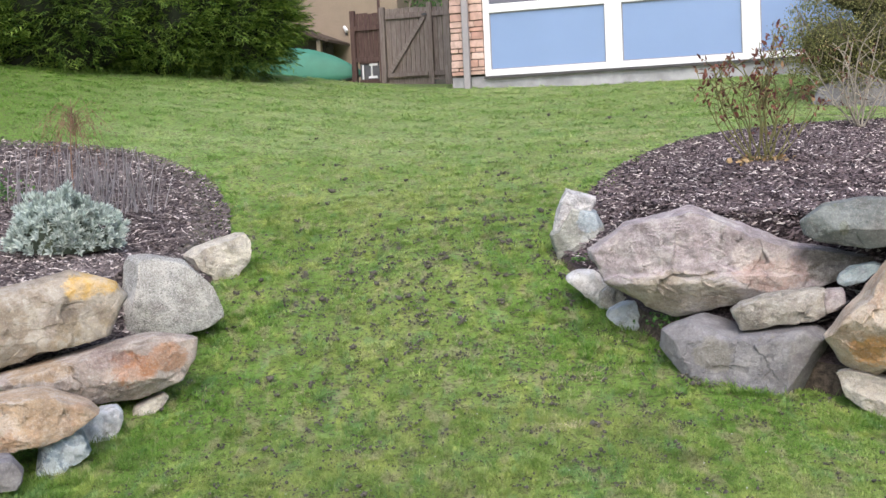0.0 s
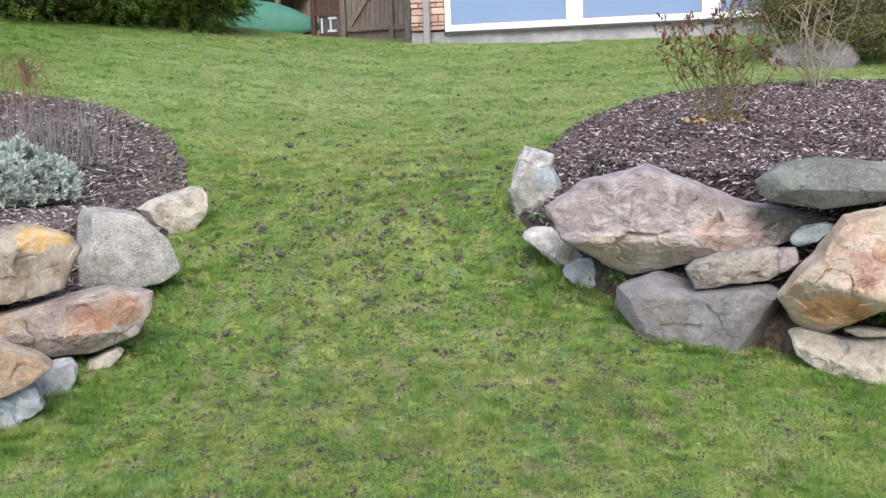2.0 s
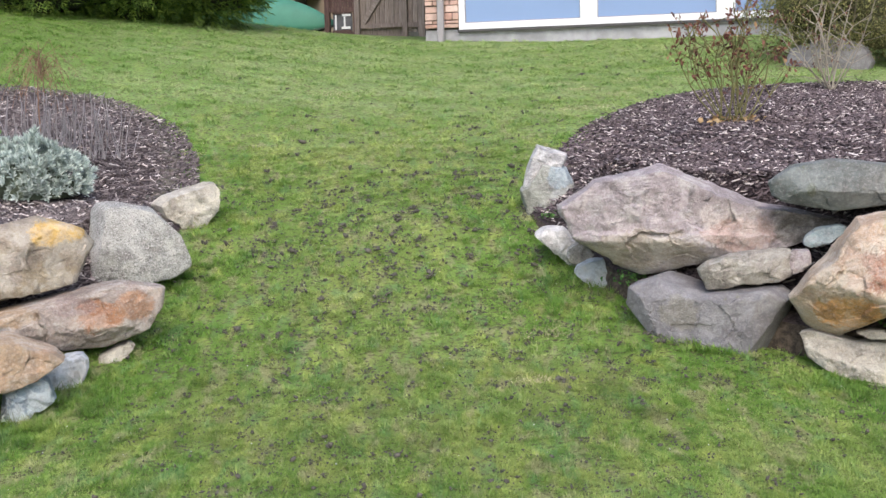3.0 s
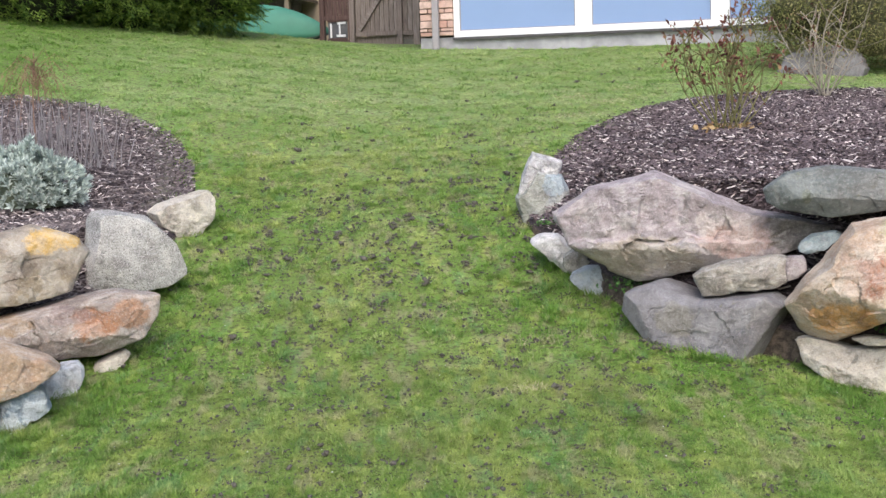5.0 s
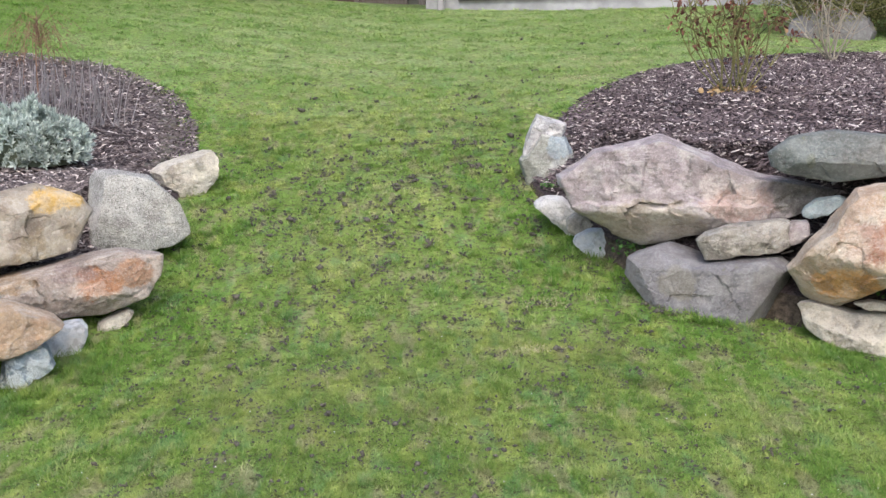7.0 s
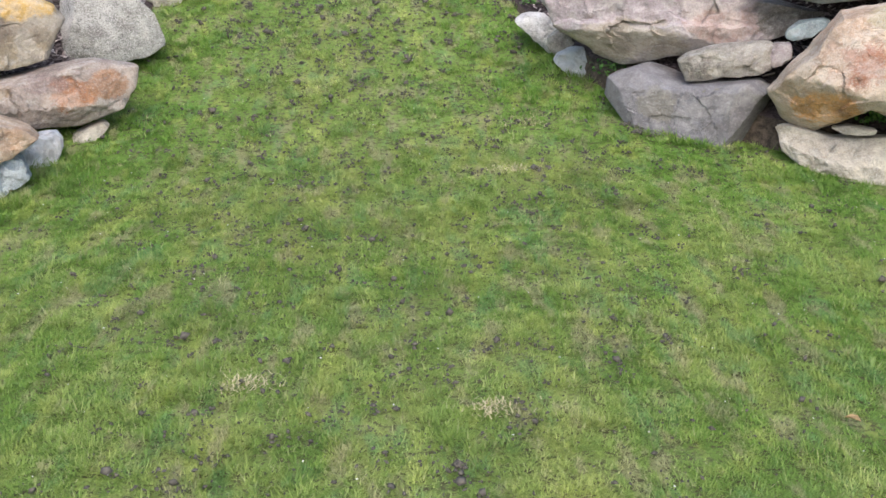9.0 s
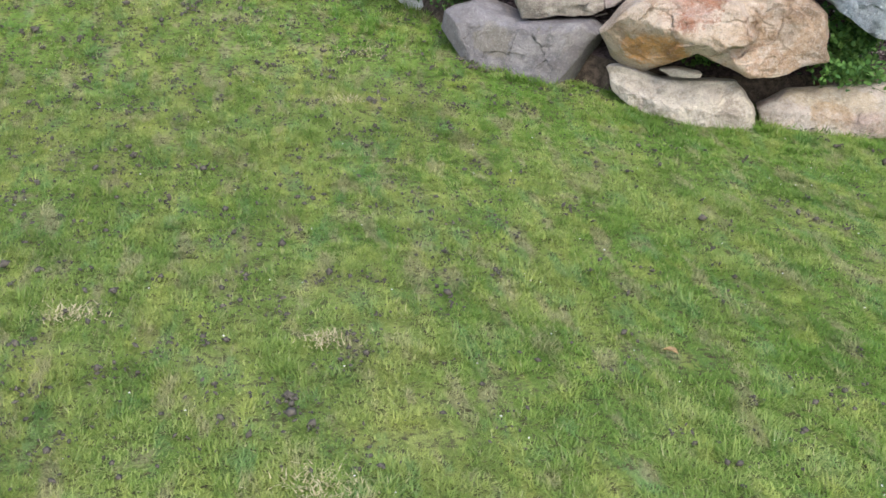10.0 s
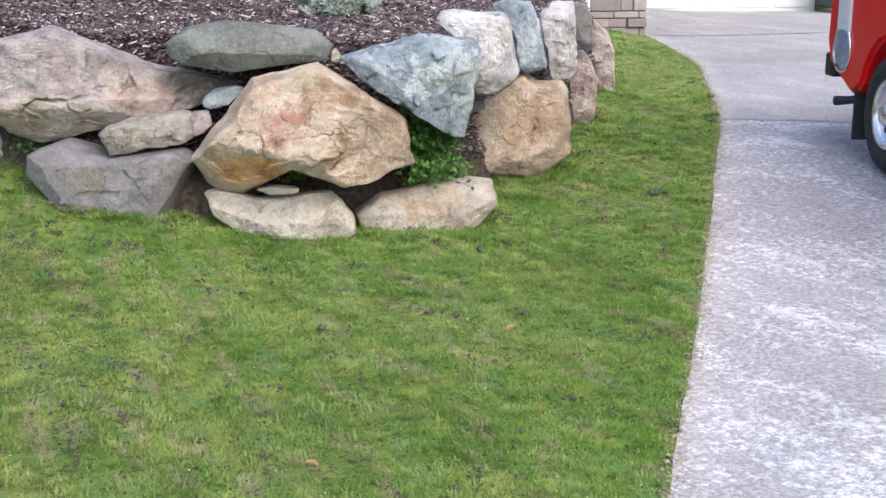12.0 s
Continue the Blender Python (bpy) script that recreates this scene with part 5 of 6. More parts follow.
def mulch(ring, bank, count, label, chip, apron=0.0):
    lo, hi = ring.min(0) - 0.2 - apron, ring.max(0) + 0.2
    x, y = rng.uniform(lo[0], hi[0], count), rng.uniform(lo[1], hi[1], count)
    front = ring[ring[:, 1] < 8.3]
    who = rng.integers(0, len(front), count // 5)
    x, y = np.concatenate([x, front[who, 0] + rng.normal(0, 0.14, len(who))]), np.concatenate([y, front[who, 1] + rng.normal(0, 0.14, len(who))])
    keep = inside(ring, x, y) | (near(ring, x, y) < 0.24 + 0.75 * apron * np.exp(-((x - 2.5) / 0.75) ** 2) * (y < 8))
    x, y = x[keep], y[keep]
    n = len(x)
    long = rng.gamma(2.2, 0.015, n) + 0.012
    m = spins_of(rng.uniform(0, 6.28, n), rng.normal(0, 0.3, n), rng.normal(0, 0.3, n), long, rng.uniform(0.006, 0.016, n), rng.uniform(0.003, 0.008, n))
    z = bank(x, y) + rng.uniform(0.0, 0.022, n) + 0.06 * (apron > 0) * np.exp(-((x - 2.5) / 0.75) ** 2) * (y < 8) * ~inside(ring, x, y)
    tagged(part_mesh("bark_mulch", strewn("bark_mulch", CHIP_SHAPE, CHIP_FACE, np.stack([x, y, z], 1), m, chip)), label, "bark mulch", kind="stuff")


mulch(right_ring, right_bank, 125000, "dark purplish bark mulch with pale splinters", CHIP, 0.36)
mulch(left_ring, left_bank, 56000, "brown bark mulch chips", BROWN_CHIP)

# ---- plants ----
def twig(a, b, r0, r1, bend=0.1, steps=5):
    a, b = Vector(a), Vector(b)
    side = Vector(rng.normal(0, 1, 3)) * float((b - a).length * bend)
    return [(a.lerp(b, float(t)) + side * math.sin(math.pi * t), r0 + (r1 - r0) * t) for t in np.linspace(0, 1, steps)]


def twigs_part(name, paths, material, parent, label="", sides=5):
    v, f = tubes(paths, sides)
    return part_mesh(name, quick_mesh(name, v, f, material, True), parent, label)


LEAF = ((0, 0, 0), (0.22, 0.3, 0.05), (0.17, 0.7, 0.04), (0, 1, -0.03), (-0.17, 0.7, 0.04), (-0.22, 0.3, 0.05))
LEAF_FACE = ((0, 1, 2), (0, 2, 3), (0, 3, 4), (0, 4, 5))


def leaves_part(name, spots, sizes, material, parent, droop=0.0, spread=0.7, label="", narrow=1.0):
    n = len(spots)
    m = spins_of(rng.uniform(0, 6.28, n), rng.normal(droop, spread, n), rng.normal(0, 0.5, n), sizes * narrow, sizes, sizes)
    return part_mesh(name, strewn(name, LEAF, LEAF_FACE, np.array(spots), m, material), parent, label)


def lumpy(bm_radius, squash, seed, rough=0.25, subdiv=4):
    bm = bmesh.new()
    bmesh.ops.create_icosphere(bm, subdivisions=subdiv, radius=bm_radius)
    for v in bm.verts:
        v.co *= 1 + rough * noise.fractal(v.co * (1.6 / bm_radius) + Vector((seed, 0, 0)), 0.8, 2.0, 3)
        v.co.z *= squash
    return bm


def silver_plant(x, y, level, width, tall, count):
    """A low dome of silvery rosettes round a dark core."""
    z = float(level(np.array([x]), np.array([y]))[0])
    ob = thing("silver_shrub", pose(x, y, z - 0.01), "rounded silver-grey leafy shrub growing in mulch", "shrub", "silver shrubs")
    # dark core: shade between the rosettes put into its colour
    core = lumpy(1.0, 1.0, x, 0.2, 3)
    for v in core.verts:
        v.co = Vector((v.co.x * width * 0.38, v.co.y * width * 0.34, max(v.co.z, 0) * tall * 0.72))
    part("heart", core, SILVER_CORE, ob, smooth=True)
    # rosette of narrow upright leaves
    shape, face = [], []
    for k in range(9):
        an, tilt = k * 2.4, 0.25 + 0.09 * k
        c, s = math.cos(an), math.sin(an)
        b = len(shape)
        for (px, py, pz) in ((0.10, 0.0, 0.0), (0.13, 0.55, 0.06), (0, 1, 0), (-0.13, 0.55, 0.06), (-0.10, 0.0, 0.0)):
            out = py * math.sin(tilt) + 0.05
            shape.append((px * -s + out * c, px * c + out * s, py * math.cos(tilt) + pz))
        face += [(b, b + 1, b + 4), (b + 1, b + 3, b + 4), (b + 1, b + 2, b + 3)]
    an = rng.uniform(0, 6.28, count)
    up = np.arccos(rng.uniform(0.0, 1.0, count))
    lump = 1 + 0.16 * np.sin(an * 3 + x) * np.sin(up * 4) + rng.normal(0, 0.07, count)
    px, py, pz = np.sin(up) * np.cos(an) * width * 0.46 * lump, np.sin(up) * np.sin(an) * width * 0.42 * lump, np.cos(up) * tall * 0.8 * lump + 0.02
    size = rng.uniform(0.036, 0.066, count)
    m = spins_of(an - math.pi / 2, -up * 0.75 + rng.normal(0, 0.25, count), rng.normal(0, 0.2, count), size, size, size)
    part_mesh("leaves", strewn("leaves", shape, face, np.stack([px, py, pz], 1), m, SILVER), ob)
    return ob


silver_plant(-2.70, 8.62, left_level, 0.80, 0.44, 1000)
silver_plant(3.62, 8.0, right_level, 0.54, 0.32, 480)


def dead_stalks(x, y):
    z = float(left_level(np.array([x]), np.array([y]))[0])
    ob = thing("dead_stalks", pose(x, y, z), "thin grey dead flower stalks standing in mulch", "dry plant")
    for _ in range(110):
        a = (float(np.clip(rng.normal(0.05, 0.36), -0.7, 0.7)), rng.normal(0, 0.16), -0.02)
        b = (a[0] + rng.normal(0, 0.06), a[1] + rng.normal(0, 0.05), rng.uniform(0.22, 0.52))
        twigs_part("stalk", [twig(a, b, 0.0055, 0.0032, 0.04, 4)], STALK, ob, sides=3)


dead_stalks(-2.95, 9.75)


def weeping_maple(x, y):
    """A young weeping tree, bare but for thin reddish drooping twigs."""
    z = float(left_level(np.array([x]), np.array([y]))[0])
    ob = thing("young_weeping_tree", pose(x, y, z - 0.02), "small bare weeping tree with reddish drooping twigs", "tree")
    twigs_part("trunk", [twig((0, 0, 0), (0.02, 0.0, 0.78), 0.007, 0.004, 0.03, 8)], MAPLE_TWIG, ob)
    paths = []
    for k in range(54):
        an = rng.uniform(0, 6.28)
        r, drop = rng.uniform(0.08, 0.42), rng.uniform(0.02, 0.36)
        top = Vector((0.02, 0, 0.78 - rng.uniform(0.0, 0.25)))
        mid = top + Vector((math.cos(an) * r * 0.45, math.sin(an) * r * 0.45, 0.06 + rng.uniform(0, 0.06)))
        end = top + Vector((math.cos(an) * r, math.sin(an) * r, -drop))
        paths.append([(top, 0.0028), (top.lerp(mid, 0.6), 0.0024), (mid, 0.002), (mid.lerp(end, 0.55) + Vector((math.cos(an), math.sin(an), 0)) * 0.03, 0.0016), (end, 0.001)])
    twigs_part("crown", paths, MAPLE_TWIG, ob, sides=3)
    spots = [p[-1][0].lerp(p[2][0], rng.uniform(0, 1)) for p in paths for _ in range(6)]
    leaves_part("withered_leaves", [tuple(s) for s in spots], rng.uniform(0.02, 0.04, len(spots)), MAPLE_TWIG, ob, -0.9, 0.4, narrow=0.45)


weeping_maple(-3.04, 10.15)


def rose_bush(x, y):
    z = float(right_level(np.array([x]), np.array([y]))[0])
    ob = thing("rose_bush", pose(x, y, z - 0.02), "leggy rose bush with green canes and dark red new leaves", "rose bush")
    tips = []
    for k in range(21):
        an = k * 2.4 + rng.uniform(-0.3, 0.3)
        out = 0.08 + 0.52 * ((k * 0.618) % 1.0)
        tall = rng.uniform(0.80, 1.14) - out * 0.55
        a = (math.cos(an) * rng.uniform(0.02, 0.12), math.sin(an) * 0.06, 0)
        b = (math.cos(an) * out * 1.25, math.sin(an) * out * 0.9, tall)
        main = twig(a, b, 0.0064, 0.003, 0.12, 7)
        paths = [main]
        tips.append((b, 1.0))
        for t in (0.36, 0.5, 0.62, 0.7, 0.84, 0.94):
            if rng.random() < 0.7:
                p = main[int(t * 6)][0]
                q = p + Vector((rng.normal(0, 0.09), rng.normal(0, 0.08), rng.uniform(0.06, 0.2)))
                paths.append(twig(p, q, 0.005, 0.003, 0.08, 4))
                tips.append((tuple(q), 0.6))
        twigs_part("cane", paths, ROSE_STEM, ob, sides=5)
    spots = []
    for t, full in [q for q in tips if q[0][2] > 0.32]:
        for _ in range(int(rng.integers(3, 13) * full)):
            spots.append((t[0] + rng.normal(0, 0.02), t[1] + rng.normal(0, 0.02), t[2] - abs(rng.normal(0, 0.05)) + 0.005))
    leaves_part("leaves", spots, rng.uniform(0.03, 0.06, len(spots)), ROSE_LEAF, ob, 0.2, 0.9, "dark red young leaves", narrow=1.1)
    fallen = [(rng.normal(0, 0.12), rng.normal(-0.04, 0.08), rng.uniform(0.03, 0.07)) for _ in range(70)]
    leaves_part("fallen_leaves", fallen, rng.uniform(0.035, 0.065, 70), DRY_LEAF, ob, 0.0, 0.35, "dry yellow-brown leaves at the foot", narrow=1.4)


rose_bush(2.46, 9.32)


def crown_shell(lumps, count, low):
    """Spots and outward headings over a group of overlapping rounded masses."""
    spots, out = [], []
    c = np.array([l[:3] for l in lumps])
    r = np.array([l[3:] for l in lumps])
    while len(spots) < count:
        i = rng.integers(len(lumps))
        d = rng.normal(0, 1, 3)
        d /= np.linalg.norm(d)
        p = c[i] + d * r[i] * (rng.uniform(0.82, 1.07) + 0.10 * math.sin(d[0] * 9 + i) * math.sin(d[2] * 11))
        if p[2] < low:
            continue
        q = (((p - c) / r) ** 2).sum(1)
        q[i] = 9
        if (q < 0.72).any():
            continue
        spots.append(p), out.append(d)
    return np.array(spots), np.array(out)


def conifer_hedge():
    x0, y0 = -6.2, 16.8
    z0 = float(height(x0, y0))
    ob = thing("conifer_hedge", pose(x0, y0, z0), "dense dark green juniper hedge at the top of the lawn", "hedge")
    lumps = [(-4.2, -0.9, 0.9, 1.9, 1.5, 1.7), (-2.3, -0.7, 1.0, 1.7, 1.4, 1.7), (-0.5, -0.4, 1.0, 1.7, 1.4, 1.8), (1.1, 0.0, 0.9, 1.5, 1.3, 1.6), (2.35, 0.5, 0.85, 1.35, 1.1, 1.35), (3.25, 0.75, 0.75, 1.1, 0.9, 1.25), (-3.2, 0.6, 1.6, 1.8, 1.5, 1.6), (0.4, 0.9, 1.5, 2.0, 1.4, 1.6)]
    # near-black cores: the hedge's inner shade put into their colour
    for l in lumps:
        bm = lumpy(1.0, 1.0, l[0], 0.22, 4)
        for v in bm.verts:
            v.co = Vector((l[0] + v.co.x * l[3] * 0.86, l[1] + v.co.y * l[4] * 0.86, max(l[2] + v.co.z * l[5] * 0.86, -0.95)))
        part("shade_mass", bm, CONIFER_CORE, ob, smooth=True)
    # flat feathery spray
    shape, face = [], []
    for k in range(7):
        t, side = k / 7, (-1) ** k
        b = len(shape)
        ln = 0.22 * (1 - 0.5 * t)
        shape += [(0, t, 0), (0.02, t + 0.10, 0.02), (side * ln, t + 0.30, -0.03), (side * ln * 0.5, t + 0.10, 0.02)]
        face += [(b, b + 3, b + 2), (b, b + 2, b + 1)]
    spots, out = crown_shell(lumps, 42000, -0.9)
    above = (spots[:, 2] > height(spots[:, 0] + x0, spots[:, 1] + y0) - z0 - 0.02) & (out[:, 1] < 0.35)
    spots, out = spots[above], out[above]
    n = len(spots)
    heading = np.arctan2(out[:, 1], out[:, 0]) - math.pi / 2 + rng.normal(0, 0.5, n)
    pitch = np.arcsin(np.clip(out[:, 2], -1, 1)) * 0.6 + rng.normal(0.28, 0.35, n)
    size = rng.uniform(0.15, 0.36, n)
    m = spins_of(heading, pitch, rng.normal(0, 0.6, n), size, size, size)
    part_mesh("sprays", strewn("sprays", shape, face, spots - out * size[:, None] * 0.45, m, CONIFER), ob)


conifer_hedge()


def olive_shrub(x, y):
    z = float(height(x, y))
    ob = thing("broadleaf_shrub", pose(x, y, z - 0.05), "rounded olive-green shrub with bare grey stems below", "shrub")
    stems = []
    for k in range(22):
        an = rng.uniform(0, 6.28)
        stems.append(twig((math.cos(an) * 0.18, math.sin(an) * 0.15, 0), (math.cos(an) * rng.uniform(0.4, 0.95), math.sin(an) * 0.7, rng.uniform(0.7, 1.4)), 0.02, 0.006, 0.08, 6))
    for s in stems:
        twigs_part("stem", [s], GREY_TWIG, ob)
    lumps = [(-0.30, -0.1, 0.72, 0.74, 0.7, 0.58), (0.45, 0.0, 0.75, 0.85, 0.75, 0.75), (1.2, 0.1, 0.75, 0.8, 0.7, 0.75), (0.1, 0.2, 1.45, 0.8, 0.7, 0.6), (0.9, 0.2, 1.6, 0.8, 0.7, 0.6), (0.45, 0.1, 1.18, 0.9, 0.7, 0.6), (1.3, 0.1, 1.25, 0.8, 0.7, 0.6), (0.55, -0.2, 0.4, 0.7, 0.5, 0.4), (0.0, -0.2, 0.36, 0.55, 0.5, 0.34), (1.3, -0.1, 0.35, 0.7, 0.5, 0.4)]
    # dark lumps close the gaps, coloured like the shade inside the crown
    for l in lumps:
        bm = lumpy(1.0, 1.0, l[0], 0.25, 3)
        for v in bm.verts:
            v.co = Vector((l[0] + v.co.x * l[3] * 0.5, l[1] + v.co.y * l[4] * 0.5, max(l[2] + v.co.z * l[5] * 0.5, 0.08)))
        part("dark_filler", bm, OLIVE_HEART, ob, smooth=True)
    spots, out = crown_shell(lumps, 62000, 0.1)
    inner = spots - out * rng.uniform(-0.06, 0.4, len(spots))[:, None]
    leaves_part("crown", inner, rng.uniform(0.020, 0.042, len(inner)), OLIVE, ob, 0.1, 0.8)


olive_shrub(5.1, 14.75)


def bare_shrub(x, y):
    z = float(right_level(np.array([x]), np.array([y]))[0])
    ob = thing("bare_shrub", pose(x, y, z - 0.02), "bare grey twiggy shrub with a few withered leaves", "shrub")
    tips = []
    for k in range(11):
        an = rng.uniform(0, 6.28)
        a = (rng.normal(0, 0.04), rng.normal(0, 0.04), 0)
        b = (math.cos(an) * rng.uniform(0.15, 0.6), math.sin(an) * 0.4, rng.uniform(0.55, 1.05))
        main = twig(a, b, 0.010, 0.004, 0.10, 7)
        paths = [main]
        for t in (1, 2, 3, 3, 4, 5):
            p = main[t][0]
            q = p + Vector((rng.normal(0, 0.14), rng.normal(0, 0.1), rng.uniform(0.05, 0.25)))
            paths.append(twig(p, q, 0.005, 0.0025, 0.1, 4))
            tips.append(tuple(q))
        twigs_part("stem", paths, TAN_TWIG, ob, sides=4)
    spots = [(t[0] + rng.normal(0, 0.02), t[1] + rng.normal(0, 0.02), t[2]) for t in tips for _ in range(2)]
    leaves_part("withered_leaves", spots, rng.uniform(0.025, 0.045, len(spots)), ROSE_LEAF, ob, 0, 0.7)


bare_shrub(4.36, 12.72)


def weed(name, place, count, spread, size, label, flat=0.3):
    ob = thing(name, pose(*place), label, "weed", "weeds between the boulders")
    spots = np.stack([rng.normal(0, spread[0], count), rng.normal(0, spread[1], count), rng.normal(0, spread[2], count)], 1)
    stems = [twig((0, 0.05, -0.02), tuple(s), 0.002, 0.001, 0.1, 3) for s in spots[:: max(count // 24, 1)]]
    twigs_part("stems", stems, WEED, ob, sides=3)
    leaves_part("leaves", spots, rng.uniform(size * 0.6, size * 1.2, count), WEED, ob, 0.2, 0.7, narrow=1.7)


weed("ivy_clump", (3.36, 6.16, 0.57), 1300, (0.085, 0.05, 0.12), 0.04, "leafy green creeper filling the gap between boulders")
weed("ivy_clump", (3.31, 6.02, 0.40), 420, (0.11, 0.05, 0.035), 0.034, "pale green creeper on the soil between boulders")
weed("weed_tuft", (2.53, 6.24, 0.41), 110, (0.05, 0.03, 0.02), 0.026, "small green weed tuft at a boulder's foot")
weed("weed_tuft", (1.37, 7.35, 0.52), 130, (0.09, 0.05, 0.02), 0.024, "small green weed tuft at a boulder's foot")
weed("weed_tuft", (0.98, 8.45, 0.80), 80, (0.06, 0.05, 0.02), 0.024, "small green weed tuft at a boulder's foot")
weed("green_clump", (-3.68, 10.0, 1.42), 420, (0.12, 0.10, 0.08), 0.035, "small green leafy clump in the mulch")

# ---- house ----
FRONT = pose(5.26, 17.21, 0, 0, 0, -17)
house = thing("house", FRONT, "tan house front with white-framed panels in reflected-sky blue and stone veneer", "house")
boxed("wall", (-4.66, 0.10, 1.2), (7.0, 0.35, 6.4), TAN_WALL, house, bevel=0.01)
boxed("wall", (9.98, 0.10, -0.2), (14.5, 0.35, 6.4), TAN_WALL, house, bevel=0.01)
boxed("wall", (7.0, 0.10, 2.95), (9.98, 0.35, 6.4), TAN_WALL, house, bevel=0.01)
boxed("side_wall", (-5.19, 0.35, 1.5), (-4.95, 10.0, 6.4), TAN_WALL, house, bevel=0.01)
boxed("side_wall", (14.5, 0.10, -0.2), (14.75, 10.0, 6.4), TAN_WALL, house, bevel=0.01)
boxed("back_wall", (-5.19, 10.0, -0.2), (14.75, 10.25, 6.4), TAN_WALL, house, bevel=0.01)
boxed("foundation", (-5.22, -0.03, 1.2), (7.0, 0.099, 2.70), FOUNDATION, house, "stained grey concrete foundation")
roof = prism(((-6.2, 6.4), (4.7, 8.6), (15.6, 6.4), (15.6, 6.55), (4.7, 8.8), (-6.2, 6.55)), -0.9, 11.0)
part("roof", roof, ROOF, house)
# window wall: white frame, panels painted blue as glass reflecting sky, dark panes
frame_ob = part("window_frame", box(bmesh.new(), (-4.69, -0.06, 2.69), (1.5, 0.10, 2.785), 0.008), WHITE, house, "white painted window frame")
boxed("rail", (-4.69, -0.055, 3.635), (1.5, 0.10, 3.76), WHITE, frame_ob)
boxed("rail", (-4.69, -0.055, 4.75), (1.5, 0.10, 4.9), WHITE, frame_ob)
for a, b in ((-4.69, -4.60), (-2.855, -2.61), (-0.91, -0.655), (1.05, 1.5)):
    boxed("mullion", (a, -0.058, 2.785), (b, 0.10, 4.9), WHITE, frame_ob)
for a, b in ((-4.60, -2.855), (-2.61, -0.91), (-0.655, 1.05)):
    boxed("panel", (a, -0.015, 2.785), (b, 0.09, 3.635), SKY_BLUE_PANEL, house, "window panel with the sky's reflection as flat pale blue")
    # thin grey strips draw the shadow line round each recessed panel
    for lo, hi in (((a, -0.024, 2.787), (b, -0.0155, 2.801)), ((a, -0.024, 3.619), (b, -0.0155, 3.633)), ((a + 0.002, -0.024, 2.803), (a + 0.014, -0.0155, 3.617)), ((b - 0.014, -0.024, 2.803), (b - 0.002, -0.0155, 3.617))):
        boxed("edge_shadow_line", lo, hi, DOWNPIPE, house, bevel=0.0)
    boxed("pane", (a, 0.0, 3.76), (b, 0.09, 4.75), DARK_GLASS, house, "dark reflecting pane")
# sill coloured dark as the shadow line beneath the white frame
boxed("window_sill", (-4.70, -0.10, 2.648), (1.52, -0.062, 2.69), SILL_SHADOW, house, bevel=0.004)


def veneer(parent, s0, s1, y, z0, z1, seed, depth=0.10, courses=0.115, stone=VENEER):
    """Courses of split stone, each stone proud by its own amount, on a dark mortar bed."""
    own = random.Random(seed)
    boxed("mortar", (s0, y, z0), (s1, y + depth + 0.25, z1), MORTAR, parent, bevel=0.002)
    z = z0
    while z < z1 - 0.03:
        h = min(own.uniform(courses * 0.55, courses * 1.5), z1 - z)
        s = s0 - 0.015
        while s < s1 - 0.02:
            w = min(own.uniform(0.12, 0.42), s1 + 0.015 - s)
            if s1 + 0.015 - s - w < 0.08:
                w = s1 + 0.015 - s
            p = own.uniform(0.012, 0.05)
            boxed("stone", (s + 0.006, y - p, z + 0.006), (s + w - 0.006, y + 0.05, z + h - 0.006), stone, parent, bevel=0.008)
            s += w
        z += h


veneer(house, -5.20, -4.705, -0.05, 2.72, 5.4, 3, courses=0.085)
pipe = box(bmesh.new(), (-4.99, -0.22, 2.50), (-4.89, -0.13, 6.3), 0.02)
part("downpipe", pipe, DOWNPIPE, house, "grey rectangular downpipe")

# garage door and the stone pillar beside it
garage = thing("garage_door", FRONT, "white panelled garage door", "garage door")
for k in range(4):
    z = 0.72 + k * 0.55
    boxed("door_panel", (7.02, 0.12, z), (9.96, 0.17, z + 0.545), WHITE, garage)
    for j in range(4):
        boxed("raised_field", (7.1 + j * 0.72, 0.105, z + 0.09), (7.72 + j * 0.72, 0.14, z + 0.45), WHITE, garage, bevel=0.012)
boxed("weather_strip", (7.02, 0.12, 0.66), (9.96, 0.16, 0.715), BLACK, garage)
pillar = thing("stone_pillar", FRONT, "square pillar clad in grey-brown split stone", "pillar")
veneer(pillar, 4.88, 5.58, -3.74, 0.40, 3.4, 8, 0.3, 0.14, GREY_VENEER)
boxed("downpipe", (4.77, -3.80, 0.55), (4.855, -3.73, 3.3), WHITE, pillar, "white downpipe")
boxed("wing_wall", (5.1, -3.18, 0.3), (5.35, 0.09, 3.4), TAN_WALL, house, bevel=0.01)

wheelie = thing("wheeled_bin", FRONT @ pose(10.08, -0.42, float(height(15.0, 13.8)) + 0.02), "dark green wheeled refuse bin beside the garage", "bin")
bm = box(bmesh.new(), (-0.30, -0.33, 0.06), (0.30, 0.33, 0.98), 0.04)
for v in bm.verts:
    v.co.x *= 0.82 + 0.18 * v.co.z
    v.co.y *= 0.82 + 0.18 * v.co.z
part("body", bm, BIN_GREEN, wheelie)
boxed("lid", (-0.32, -0.36, 0.985), (0.32, 0.36, 1.06), BIN_GREEN, wheelie, bevel=0.03)

# ---- fence and gate ----
FENCE = pose(5.26, 17.21, 0, 0, 0, -17) @ pose(0.09, 4.7, 2.91) @ Matrix.Diagonal((1, 1, 1.11, 1))
fence = thing("fence", FENCE, "weathered brown board fence joining the house", "fence")
own = random.Random(5)


